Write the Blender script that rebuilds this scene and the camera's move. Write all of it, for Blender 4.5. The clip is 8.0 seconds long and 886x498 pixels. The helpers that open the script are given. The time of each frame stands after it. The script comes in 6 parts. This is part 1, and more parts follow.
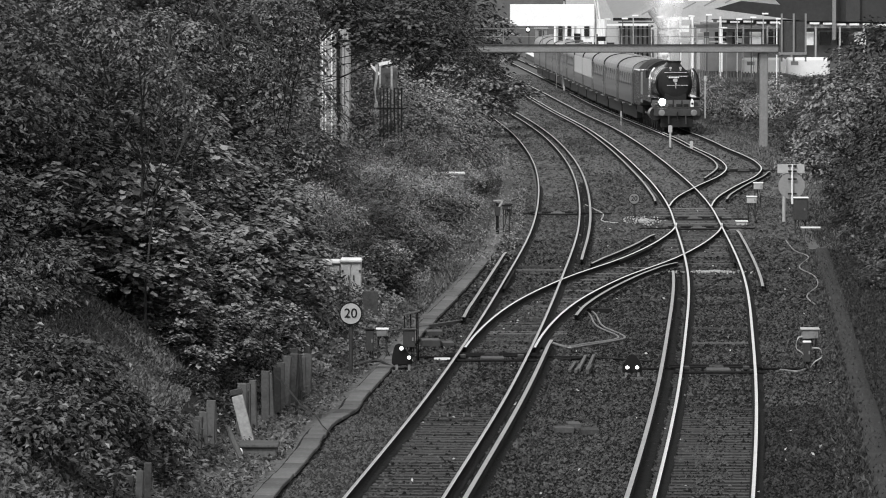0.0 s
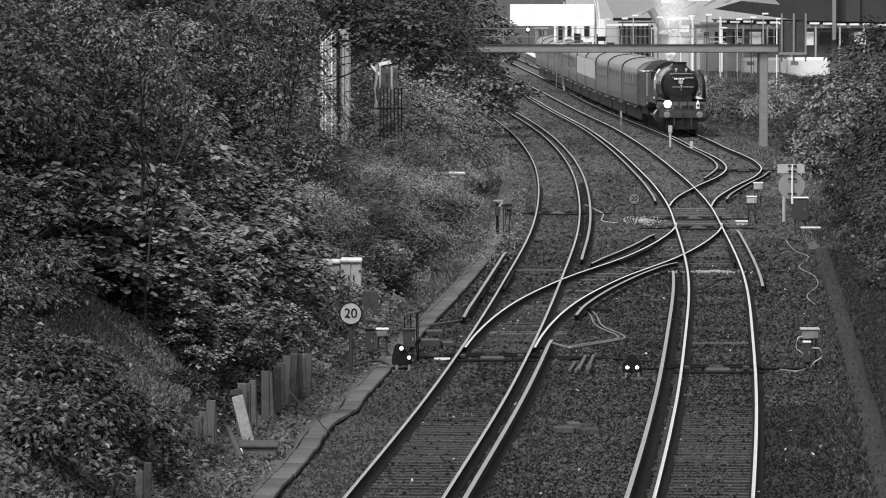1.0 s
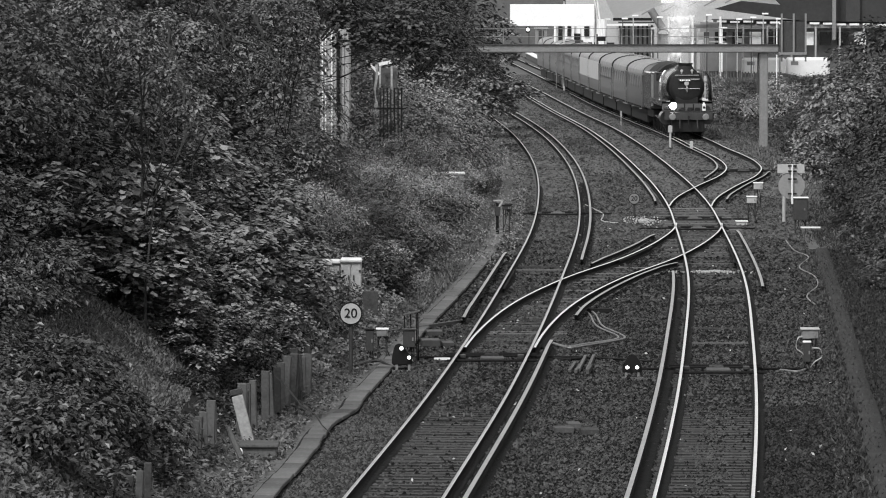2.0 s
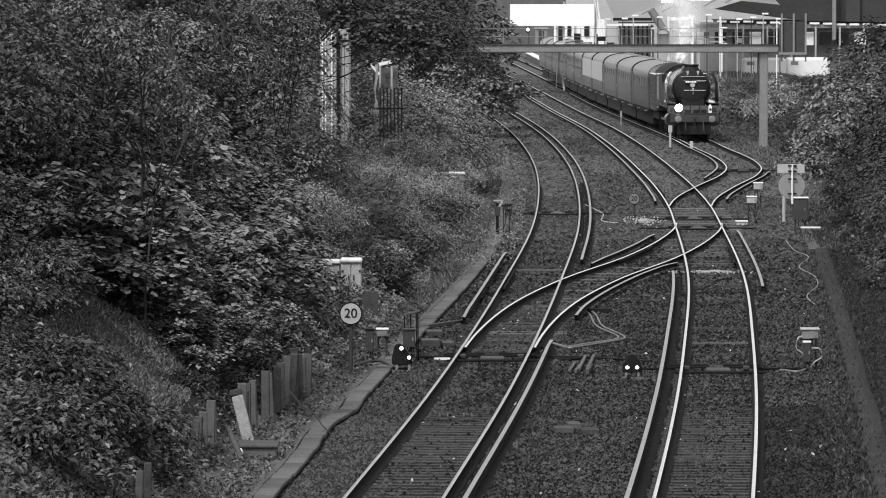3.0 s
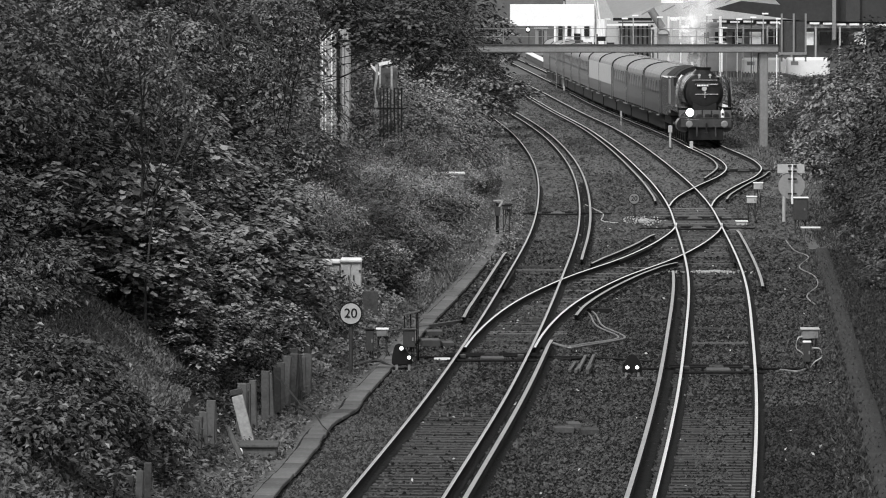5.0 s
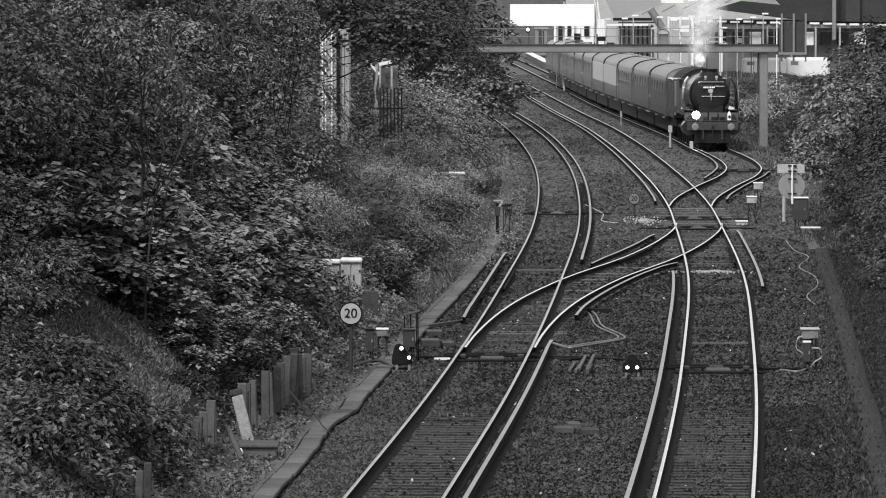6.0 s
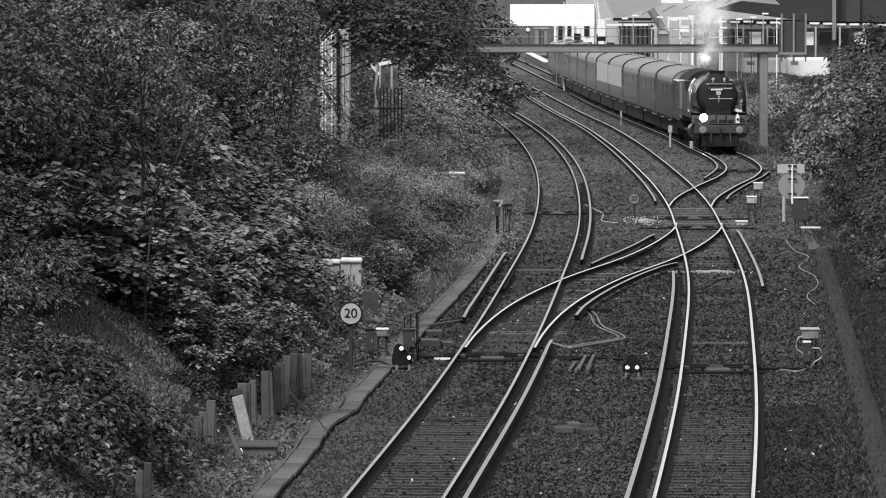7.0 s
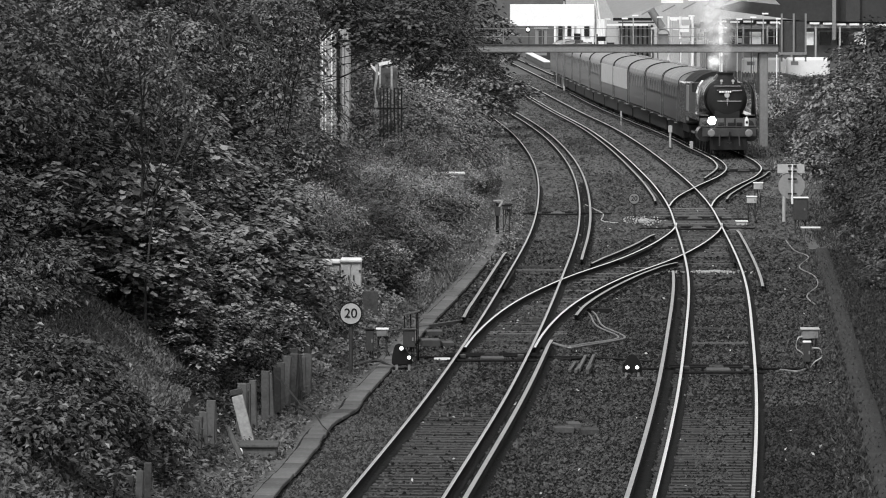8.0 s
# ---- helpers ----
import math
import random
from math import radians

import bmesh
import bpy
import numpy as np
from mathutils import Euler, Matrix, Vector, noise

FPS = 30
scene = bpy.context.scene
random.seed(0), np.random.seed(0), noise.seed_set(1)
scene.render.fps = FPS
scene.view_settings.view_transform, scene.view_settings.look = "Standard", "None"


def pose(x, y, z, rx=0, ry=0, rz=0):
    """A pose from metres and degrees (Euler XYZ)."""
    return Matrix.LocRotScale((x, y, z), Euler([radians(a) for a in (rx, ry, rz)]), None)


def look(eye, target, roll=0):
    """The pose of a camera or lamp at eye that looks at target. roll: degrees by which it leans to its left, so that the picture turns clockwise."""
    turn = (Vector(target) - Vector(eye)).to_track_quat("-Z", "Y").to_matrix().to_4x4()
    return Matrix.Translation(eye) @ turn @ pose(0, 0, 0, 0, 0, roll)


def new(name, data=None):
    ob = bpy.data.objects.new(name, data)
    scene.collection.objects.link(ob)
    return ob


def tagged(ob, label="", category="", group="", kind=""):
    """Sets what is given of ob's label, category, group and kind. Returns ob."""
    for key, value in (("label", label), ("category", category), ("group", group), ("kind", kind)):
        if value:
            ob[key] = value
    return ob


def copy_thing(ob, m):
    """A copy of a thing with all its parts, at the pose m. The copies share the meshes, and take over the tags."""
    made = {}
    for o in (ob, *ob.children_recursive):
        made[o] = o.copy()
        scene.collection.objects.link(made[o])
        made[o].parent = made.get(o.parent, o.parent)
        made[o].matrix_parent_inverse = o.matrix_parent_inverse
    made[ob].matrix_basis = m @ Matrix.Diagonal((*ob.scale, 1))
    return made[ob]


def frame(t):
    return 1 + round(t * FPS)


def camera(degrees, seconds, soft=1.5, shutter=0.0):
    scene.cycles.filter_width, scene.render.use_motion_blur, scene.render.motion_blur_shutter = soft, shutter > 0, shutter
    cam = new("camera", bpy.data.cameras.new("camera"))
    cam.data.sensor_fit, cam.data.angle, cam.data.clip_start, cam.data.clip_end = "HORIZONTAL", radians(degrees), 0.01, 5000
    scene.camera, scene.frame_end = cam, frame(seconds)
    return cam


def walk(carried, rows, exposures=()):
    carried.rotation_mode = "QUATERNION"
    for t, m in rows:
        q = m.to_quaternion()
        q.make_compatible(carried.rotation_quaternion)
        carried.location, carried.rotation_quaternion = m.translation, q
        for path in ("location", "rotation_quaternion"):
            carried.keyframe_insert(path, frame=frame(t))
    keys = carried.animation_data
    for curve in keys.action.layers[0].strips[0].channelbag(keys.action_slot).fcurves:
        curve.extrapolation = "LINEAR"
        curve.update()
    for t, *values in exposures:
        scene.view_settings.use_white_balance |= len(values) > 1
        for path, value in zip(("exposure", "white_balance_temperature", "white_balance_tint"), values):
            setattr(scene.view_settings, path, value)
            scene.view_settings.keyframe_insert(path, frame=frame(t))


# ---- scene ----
# ---- camera: a still long lens on an overbridge ----
cam = camera(8.965, 8.0, soft=1.05)
EYE = pose(0, 0, 7.75, 90 - 2.6394, 0, 0)
walk(cam, [(0.0, EYE), (8.0, EYE)], exposures=[(0.0, 0.95), (8.0, 0.95)])

# ---- world: soft overcast light ----
world = bpy.data.worlds.new("overcast_sky")
scene.world = world
world.use_nodes = True
wn = world.node_tree
sky = wn.nodes.new("ShaderNodeTexSky")
sky.sky_type, sky.sun_disc = "NISHITA", False
sky.sun_elevation, sky.sun_rotation = radians(50.4), radians(212.7)
grey = wn.nodes.new("ShaderNodeRGBToBW")
wn.links.new(sky.outputs[0], grey.inputs[0])
wn.links.new(grey.outputs[0], wn.nodes["Background"].inputs[0])
wn.nodes["Background"].inputs[1].default_value = 0.15
sun = new("sun", bpy.data.lights.new("sun", "SUN"))
sun.data.energy, sun.data.angle = 1.3, radians(12)
sun.matrix_world = look((-50, -78, 112), (0, 0, 0))


# ---- materials: the film is black and white, so every colour is a grey ----
def material(name, low, high, rough=0.85, metal=0.0, grain=30.0, stain=2.0, bump=0.3, rand=0.0, island=0.0, spec=0.3, mid=0.5):
    """A grey that varies at two scales, with fine relief."""
    m = bpy.data.materials.new(name)
    m.use_nodes = True
    t = m.node_tree
    b = t.nodes["Principled BSDF"]
    co = t.nodes.new("ShaderNodeTexCoord")
    n1, n2 = t.nodes.new("ShaderNodeTexNoise"), t.nodes.new("ShaderNodeTexNoise")
    n1.inputs["Scale"].default_value, n2.inputs["Scale"].default_value = grain, stain
    n1.inputs["Detail"].default_value, n2.inputs["Detail"].default_value = 4, 5
    n2.inputs["Roughness"].default_value = 0.65
    for n in (n1, n2):
        t.links.new(co.outputs["Object"], n.inputs["Vector"])
    mx = t.nodes.new("ShaderNodeMath")
    mx.operation = "MULTIPLY_ADD"
    t.links.new(n1.outputs[0], mx.inputs[0])
    mx.inputs[1].default_value = 0.55
    half = t.nodes.new("ShaderNodeMath")
    half.operation = "MULTIPLY"
    half.inputs[1].default_value = 0.55
    t.links.new(n2.outputs[0], half.inputs[0])
    t.links.new(half.outputs[0], mx.inputs[2])
    value = mx.outputs[0]
    if rand or island:
        src = t.nodes.new("ShaderNodeObjectInfo").outputs["Random"] if rand else t.nodes.new("ShaderNodeNewGeometry").outputs["Random Per Island"]
        ad = t.nodes.new("ShaderNodeMath")
        ad.operation = "MULTIPLY_ADD"
        t.links.new(src, ad.inputs[0])
        ad.inputs[1].default_value = rand or island
        off = t.nodes.new("ShaderNodeMath")
        off.operation = "SUBTRACT"
        off.inputs[1].default_value = (rand or island) / 2
        t.links.new(value, off.inputs[0])
        t.links.new(off.outputs[0], ad.inputs[2])
        value = ad.outputs[0]
    ramp = t.nodes.new("ShaderNodeValToRGB")
    ramp.color_ramp.elements[0].position, ramp.color_ramp.elements[1].position = mid - 0.22, mid + 0.26
    ramp.color_ramp.elements[0].color = (low, low, low, 1)
    ramp.color_ramp.elements[1].color = (high, high, high, 1)
    t.links.new(value, ramp.inputs[0])
    t.links.new(ramp.outputs[0], b.inputs["Base Color"])
    b.inputs["Roughness"].default_value, b.inputs["Metallic"].default_value = rough, metal
    b.inputs["Specular IOR Level"].default_value = spec
    if bump:
        bp = t.nodes.new("ShaderNodeBump")
        bp.inputs["Strength"].default_value, bp.inputs["Distance"].default_value = bump, 0.02
        t.links.new(n1.outputs[0], bp.inputs["Height"])
        t.links.new(bp.outputs[0], b.inputs["Normal"])
    return m


def ballast_material():
    """Crushed stone: cells of a few centimetres with their own grey, and dirt in wide patches."""
    m = bpy.data.materials.new("ballast")
    m.use_nodes = True
    t = m.node_tree
    b = t.nodes["Principled BSDF"]
    co = t.nodes.new("ShaderNodeTexCoord")
    cell = t.nodes.new("ShaderNodeTexVoronoi")
    cell.inputs["Scale"].default_value = 19
    n2 = t.nodes.new("ShaderNodeTexNoise")
    n2.inputs["Scale"].default_value, n2.inputs["Detail"].default_value = 0.7, 6
    bw = t.nodes.new("ShaderNodeRGBToBW")
    for n in (cell, n2):
        t.links.new(co.outputs["Object"], n.inputs["Vector"])
    t.links.new(cell.outputs["Color"], bw.inputs[0])
    ramp = t.nodes.new("ShaderNodeValToRGB")
    e = ramp.color_ramp.elements
    e[0].position, e[1].position = 0.2, 0.85
    e[0].color, e[1].color = (0.005, 0.005, 0.005, 1), (0.062, 0.062, 0.062, 1)
    t.links.new(bw.outputs[0], ramp.inputs[0])
    r2 = t.nodes.new("ShaderNodeValToRGB")
    e = r2.color_ramp.elements
    e[0].position, e[1].position = 0.35, 0.68
    e[0].color, e[1].color = (0.55, 0.55, 0.55, 1), (1.25, 1.25, 1.25, 1)
    t.links.new(n2.outputs[0], r2.inputs[0])
    mul = t.nodes.new("ShaderNodeVectorMath")
    mul.operation = "MULTIPLY"
    t.links.new(ramp.outputs[0], mul.inputs[0])
    t.links.new(r2.outputs[0], mul.inputs[1])
    t.links.new(mul.outputs[0], b.inputs["Base Color"])
    b.inputs["Roughness"].default_value = 0.9
    b.inputs["Specular IOR Level"].default_value = 0.04
    bp = t.nodes.new("ShaderNodeBump")
    bp.inputs["Strength"].default_value, bp.inputs["Distance"].default_value = 0.9, 0.05
    t.links.new(cell.outputs["Distance"], bp.inputs["Height"])
    t.links.new(bp.outputs[0], b.inputs["Normal"])
    return m


def leaf_material(name, low, high, rough=0.55, spec=0.35):
    """Leaf by leaf and plant by plant a little lighter or darker."""
    m = material(name, low, high, rough, grain=6, stain=0.6, bump=0, island=0.7, spec=spec)
    t = m.node_tree
    b = t.nodes["Principled BSDF"]
    colour = b.inputs["Base Color"].links[0].from_socket
    r = t.nodes.new("ShaderNodeMapRange")
    r.inputs["To Min"].default_value, r.inputs["To Max"].default_value = 0.55, 1.4
    t.links.new(t.nodes.new("ShaderNodeObjectInfo").outputs["Random"], r.inputs[0])
    mul = t.nodes.new("ShaderNodeVectorMath")
    mul.operation = "SCALE"
    t.links.new(colour, mul.inputs[0])
    t.links.new(r.outputs[0], mul.inputs["Scale"])
    t.links.new(mul.outputs[0], b.inputs["Base Color"])
    return m


def glow(name, strength, value=1.0):
    m = bpy.data.materials.new(name)
    m.use_nodes = True
    b = m.node_tree.nodes["Principled BSDF"]
    b.inputs["Base Color"].default_value = (value, value, value, 1)
    b.inputs["Emission Color"].default_value = (1, 1, 1, 1)
    b.inputs["Emission Strength"].default_value = strength
    return m


def steam_material(name, most):
    """White vapour, broken by noise, partly clear."""
    m = bpy.data.materials.new(name)
    m.use_nodes = True
    t = m.node_tree
    b = t.nodes["Principled BSDF"]
    b.inputs["Base Color"].default_value = (0.9, 0.9, 0.9, 1)
    b.inputs["Roughness"].default_value, b.inputs["Specular IOR Level"].default_value = 1, 0
    b.inputs["Subsurface Weight"].default_value = 0
    n = t.nodes.new("ShaderNodeTexNoise")
    n.inputs["Scale"].default_value, n.inputs["Detail"].default_value = 1.6, 4
    co = t.nodes.new("ShaderNodeTexCoord")
    t.links.new(co.outputs["Object"], n.inputs["Vector"])
    rad = t.nodes.new("ShaderNodeVectorMath")
    rad.operation = "LENGTH"
    t.links.new(co.outputs["Object"], rad.inputs[0])
    r = t.nodes.new("ShaderNodeMapRange")
    r.interpolation_type = "SMOOTHSTEP"
    r.inputs["From Min"].default_value, r.inputs["From Max"].default_value = 0.1, 1.0
    r.inputs["To Min"].default_value, r.inputs["To Max"].default_value = most, 0.0
    t.links.new(rad.outputs["Value"], r.inputs[0])
    r2 = t.nodes.new("ShaderNodeMapRange")
    r2.inputs["From Min"].default_value, r2.inputs["From Max"].default_value = 0.3, 0.7
    r2.inputs["To Min"].default_value, r2.inputs["To Max"].default_value = 0.25, 1.0
    t.links.new(n.outputs[0], r2.inputs[0])
    mul = t.nodes.new("ShaderNodeMath")
    mul.operation, mul.use_clamp = "MULTIPLY", True
    t.links.new(r.outputs[0], mul.inputs[0])
    t.links.new(r2.outputs[0], mul.inputs[1])
    t.links.new(mul.outputs[0], b.inputs["Alpha"])
    return m


BALLAST = ballast_material()
SOIL = material("bank_soil", 0.014, 0.04, 0.95, grain=9, stain=0.5, bump=0.8, spec=0.04)
TRODDEN = material("trodden_path", 0.024, 0.06, 0.95, grain=14, stain=1.2, bump=0.5, spec=0.04)
LITTER = material("leaf_litter", 0.05, 0.2, 0.9, grain=16, stain=2.2, bump=0.9, spec=0.04)
WORN_RAILTOP = material("worn_railhead", 0.3, 0.54, 0.36, 1.0, grain=3, stain=0.5, bump=0.0)
RAILTOP = material("polished_railhead", 0.62, 0.86, 0.33, 1.0, grain=3, stain=0.4, bump=0.0)
CONTACT = material("worn_conductor_head", 0.3, 0.46, 0.45, 0.8, grain=9, stain=0.6, bump=0.1)
RUST = material("rusty_steel", 0.008, 0.026, 0.85, grain=40, stain=4, bump=0.4, spec=0.04)
CONCRETE = material("weathered_concrete", 0.07, 0.16, 0.9, grain=22, stain=1.5, bump=0.4, rand=0.3, spec=0.04)
LID = material("pale_concrete_lid", 0.085, 0.165, 0.9, grain=22, stain=1.5, bump=0.4, rand=0.35, spec=0.04)
SLEEPER = material("dusty_sleeper", 0.035, 0.085, 0.9, grain=20, stain=2.5, bump=0.5, rand=0.15, spec=0.04)
WOOD = material("weathered_timber", 0.05, 0.12, 0.9, grain=18, stain=3, bump=0.5, rand=0.5, spec=0.04)
BARK = material("bark", 0.015, 0.045, 0.95, grain=14, stain=3, bump=0.9)
LEAF_DARK = leaf_material("tree_leaf", 0.042, 0.2, 0.55, 0.4)
# Leaf darkened so that the bank's shade is in its colour.
LEAF_SHADE = leaf_material("shade_painted_leaf", 0.02, 0.092, 0.5, 0.4)
LEAF_BOUGH = leaf_material("pale_bough_leaf", 0.07, 0.2, 0.6)
# Leaf of the far and tall trees, their shadow put into the colour.
LEAF_DEEP = leaf_material("shade_painted_tree_leaf", 0.017, 0.075, 0.6, 0.25)
LEAF_BIG = leaf_material("sycamore_leaf", 0.05, 0.25, 0.38, 0.5)
LEAF_SOFT = leaf_material("shrub_leaf", 0.015, 0.072, 0.42, 0.5)
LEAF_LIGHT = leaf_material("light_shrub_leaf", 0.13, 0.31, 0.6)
GRASS = leaf_material("grass_blade", 0.03, 0.08, 0.8, 0.2)
GRASS_PALE = leaf_material("soft_pale_grass", 0.065, 0.15, 0.8, 0.2)
BLACK = material("black_enamel", 0.010, 0.022, 0.32, grain=6, stain=1.2, bump=0.05, spec=0.5)
SOOT = material("sooty_black_steel", 0.006, 0.017, 0.75, grain=10, stain=2, bump=0.2)
GREEN = material("dark_green_enamel", 0.05, 0.085, 0.2, grain=5, stain=1.0, bump=0.04, spec=0.5)
MAROON = material("carriage_paint", 0.055, 0.09, 0.38, grain=5, stain=1.0, bump=0.03, spec=0.45)
ROOFGREY = material("carriage_roof", 0.08, 0.33, 0.55, grain=5, stain=0.45, bump=0.1)
SLATE = material("dark_cladding", 0.028, 0.05, 0.8, grain=4, stain=0.4, bump=0.1)
DARKGLASS = material("dark_glass", 0.01, 0.02, 0.08, grain=3, stain=1, bump=0, spec=0.6)
DULL_GLASS = material("dull_window_glass", 0.04, 0.065, 0.45, grain=3, stain=1, bump=0, spec=0.5)
BRASS = material("polished_metal", 0.5, 0.7, 0.25, 1.0, grain=8, stain=2, bump=0.05)
WHITE = material("white_paint", 0.76, 0.9, 0.6, grain=8, stain=1.5, bump=0.1)
DULL_PAINT = material("dull_grey_paint", 0.2, 0.3, 0.75, grain=10, stain=1.4, bump=0.15)
PALE = material("pale_grey_paint", 0.33, 0.48, 0.65, grain=10, stain=1.4, bump=0.15)
MIDGREY = material("grey_galvanised_steel", 0.17, 0.27, 0.55, 0.3, grain=12, stain=1.5, bump=0.15)
DARKGREY = material("dark_grey_casing", 0.03, 0.06, 0.6, grain=14, stain=2, bump=0.15)
BLACKPAINT = material("black_paint", 0.003, 0.008, 0.7, grain=10, stain=2, bump=0.1)
RENDERED = material("pale_house_render", 0.16, 0.5, 0.9, grain=14, stain=1.1, bump=0.3)
BRICK = material("dark_brickwork", 0.06, 0.14, 0.9, grain=12, stain=0.9, bump=0.4)
# Pale stone: dust by the trough, distance haze painted in further off.
HAZED_DUSTY_STONE = material("hazed_dusty_stone", 0.03, 0.10, 0.85, grain=20, stain=0.4, bump=0, island=0.7, spec=0.04)
# Grease-dark ballast that also paints the shade by rails and between sleepers.
GREASE_AND_SHADE = material("oil_and_shade_dark_ballast", 0.004, 0.018, 0.8, grain=18, stain=3, bump=0.9, spec=0.04)
CHESTNUT = material("dull_red_paint", 0.03, 0.06, 0.5, grain=8, stain=1.5, bump=0.05)
STONE = material("loose_ballast_stone", 0.012, 0.098, 0.85, grain=20, stain=0.35, bump=0, island=0.6, spec=0.04, mid=0.58)
DARK_STONE = material("dark_ballast_stone", 0.010, 0.058, 0.8, grain=20, stain=0.35, bump=0, island=0.6, spec=0.04, mid=0.58)
# Far bed paled to put the distance haze into its colour.
HAZED_BED = material("hazed_pale_ballast", 0.06, 0.15, 0.92, grain=5, stain=0.35, bump=0.5, spec=0.04)
BEARER = material("grey_weathered_bearer", 0.03, 0.12, 0.9, grain=20, stain=2.5, bump=0.5, rand=0.7, spec=0.04)
# Base and coat raised so the left deflector carries its sky gleam.
GLOSS = material("glossy_dark_green_paint", 0.10, 0.15, 0.16, grain=5, stain=1.0, bump=0.02, spec=1.0)
GLOSS.node_tree.nodes["Principled BSDF"].inputs["Coat Weight"].default_value = 1.0
GLOSS.node_tree.nodes["Principled BSDF"].inputs["Coat IOR"].default_value = 2.0
LAMPGLOW = glow("headlamp_glow", 26.0)
SIGNALGLOW = glow("signal_lens", 3.2)
STEAM, DENSE_STEAM = steam_material("thin_steam", 0.55), steam_material("dense_steam", 3.2)


# ---- mesh tools ----
def box(bm, c, s, m=None):
    mat = Matrix.Translation(c) @ (m or Matrix()) @ Matrix.Diagonal((*s, 1))
    return bmesh.ops.create_cube(bm, size=1, matrix=mat)["verts"]


def rod(bm, a, b, r1, r2=None, n=8):
    a, b = Vector(a), Vector(b)
    mat = Matrix.Translation((a + b) / 2) @ (b - a).to_track_quat("Z", "Y").to_matrix().to_4x4()
    return bmesh.ops.create_cone(bm, cap_ends=True, segments=n, radius1=r1, radius2=r1 if r2 is None else r2,
                                 depth=max((b - a).length, 1e-4), matrix=mat)["verts"]


def ball(bm, c, r, sub=2):
    mat = Matrix.Translation(c) @ Matrix.Diagonal((*(r if isinstance(r, tuple) else (r, r, r)), 1))
    return bmesh.ops.create_icosphere(bm, subdivisions=sub, radius=1, matrix=mat)["verts"]


def soften(bm, w=0.01, seg=1):
    bmesh.ops.bevel(bm, geom=list(bm.edges), offset=w, segments=seg, affect="EDGES", clamp_overlap=True)


def part(name, bm, mat, parent=None, label="", smooth=False):
    """Link a bmesh as one mesh object under a thing or a part."""
    me = bpy.data.meshes.new(name)
    bm.to_mesh(me)
    bm.free()
    mats = mat if isinstance(mat, (list, tuple)) else [mat]
    for x in mats:
        me.materials.append(x)
    if smooth:
        me.polygons.foreach_set("use_smooth", [True] * len(me.polygons))
    ob = new(name, me)
    ob.parent = parent
    return tagged(ob, label)


def boxpart(name, c, s, mat, parent=None, label="", bevel=0.0, m=None):
    bm = bmesh.new()
    box(bm, c, s, m)
    if bevel:
        soften(bm, bevel)
    return part(name, bm, mat, parent, label)


def rodpart(name, a, b, r, mat, parent=None, label="", r2=None, n=10):
    bm = bmesh.new()
    rod(bm, a, b, r, r2, n)
    return part(name, bm, mat, parent, label)


def thing(name, m, label, category, group="", kind=""):
    e = new(name)
    e.empty_display_size = 0.2
    e.matrix_basis = m
    return tagged(e, label, category, group, kind)


def array_mesh(name, verts, faces, mats, index=None, smooth=False):
    """A mesh from arrays; all faces have the same number of corners."""
    verts, faces = np.asarray(verts, np.float32), np.asarray(faces, np.int32)
    me = bpy.data.meshes.new(name)
    me.vertices.add(len(verts))
    me.vertices.foreach_set("co", verts.ravel())
    me.loops.add(faces.size)
    me.loops.foreach_set("vertex_index", faces.ravel())
    me.polygons.add(len(faces))
    me.polygons.foreach_set("loop_start", np.arange(0, faces.size, faces.shape[1], dtype=np.int32))
    for x in mats:
        me.materials.append(x)
    if index is not None:
        me.polygons.foreach_set("material_index", np.asarray(index, np.int32))
    me.polygons.foreach_set("use_smooth", [smooth] * len(faces))
    me.update(calc_edges=True)
    me.validate()
    return me


# ---- the lines of the place: sideways place over the distance from the bridge ----
def line(*pts):
    """A smooth curve x(y) through its points, by cubic pieces."""
    p = np.array(pts, float)
    y, x = p[:, 0], p[:, 1]
    slope = np.gradient(x, y)

    def at(q):
        q = np.asarray(q, float)
        i = np.clip(np.searchsorted(y, q) - 1, 0, len(y) - 2)
        h = y[i + 1] - y[i]
        u = (q - y[i]) / h
        inside = (x[i] * (2 * u**3 - 3 * u**2 + 1) + slope[i] * h * (u**3 - 2 * u**2 + u)
                  + x[i + 1] * (-2 * u**3 + 3 * u**2) + slope[i + 1] * h * (u**3 - u**2))
        low, high = x[0] + (q - y[0]) * slope[0], x[-1] + (q - y[-1]) * slope[-1]
        return np.where(q < y[0], low, np.where(q > y[-1], high, inside))
    return at


NEAR_LINE = line((60, -2.25), (85.8, -0.76), (107.5, 0.45), (124.9, 1.29), (149, 2.33), (184.6, 3.68), (209.5, 4.29), (242, 4.74), (287, 4.67), (352, 3.44), (430, 0.9), (600, -8))
MAIN_LINE = line((60, 2.3), (85.8, 3.965), (107.5, 5.22), (124.9, 6.11), (149, 7.24), (184.6, 8.36), (201, 8.79), (222, 9.08), (244, 9.17), (280, 9.12), (310, 8.84), (356, 7.9), (424, 6.7), (600, 2.8))
TRAIN_LINE = line((184.6, 8.36), (201, 8.8), (209.5, 9.4), (220, 10.5), (236.5, 12.42), (243.5, 12.97), (252, 13.26), (263, 13.27), (274, 13.08), (289.5, 12.93), (304.5, 12.65), (330, 12.02), (357, 11.4), (438, 10.2), (700, 6.3))
CROSS_LINE = line((112, 0.68), (120, 1.12), (127, 1.5), (140.5, 2.62), (151.5, 4.05), (163, 5.97), (175, 7.5), (184.6, 8.36), (198, 8.72))
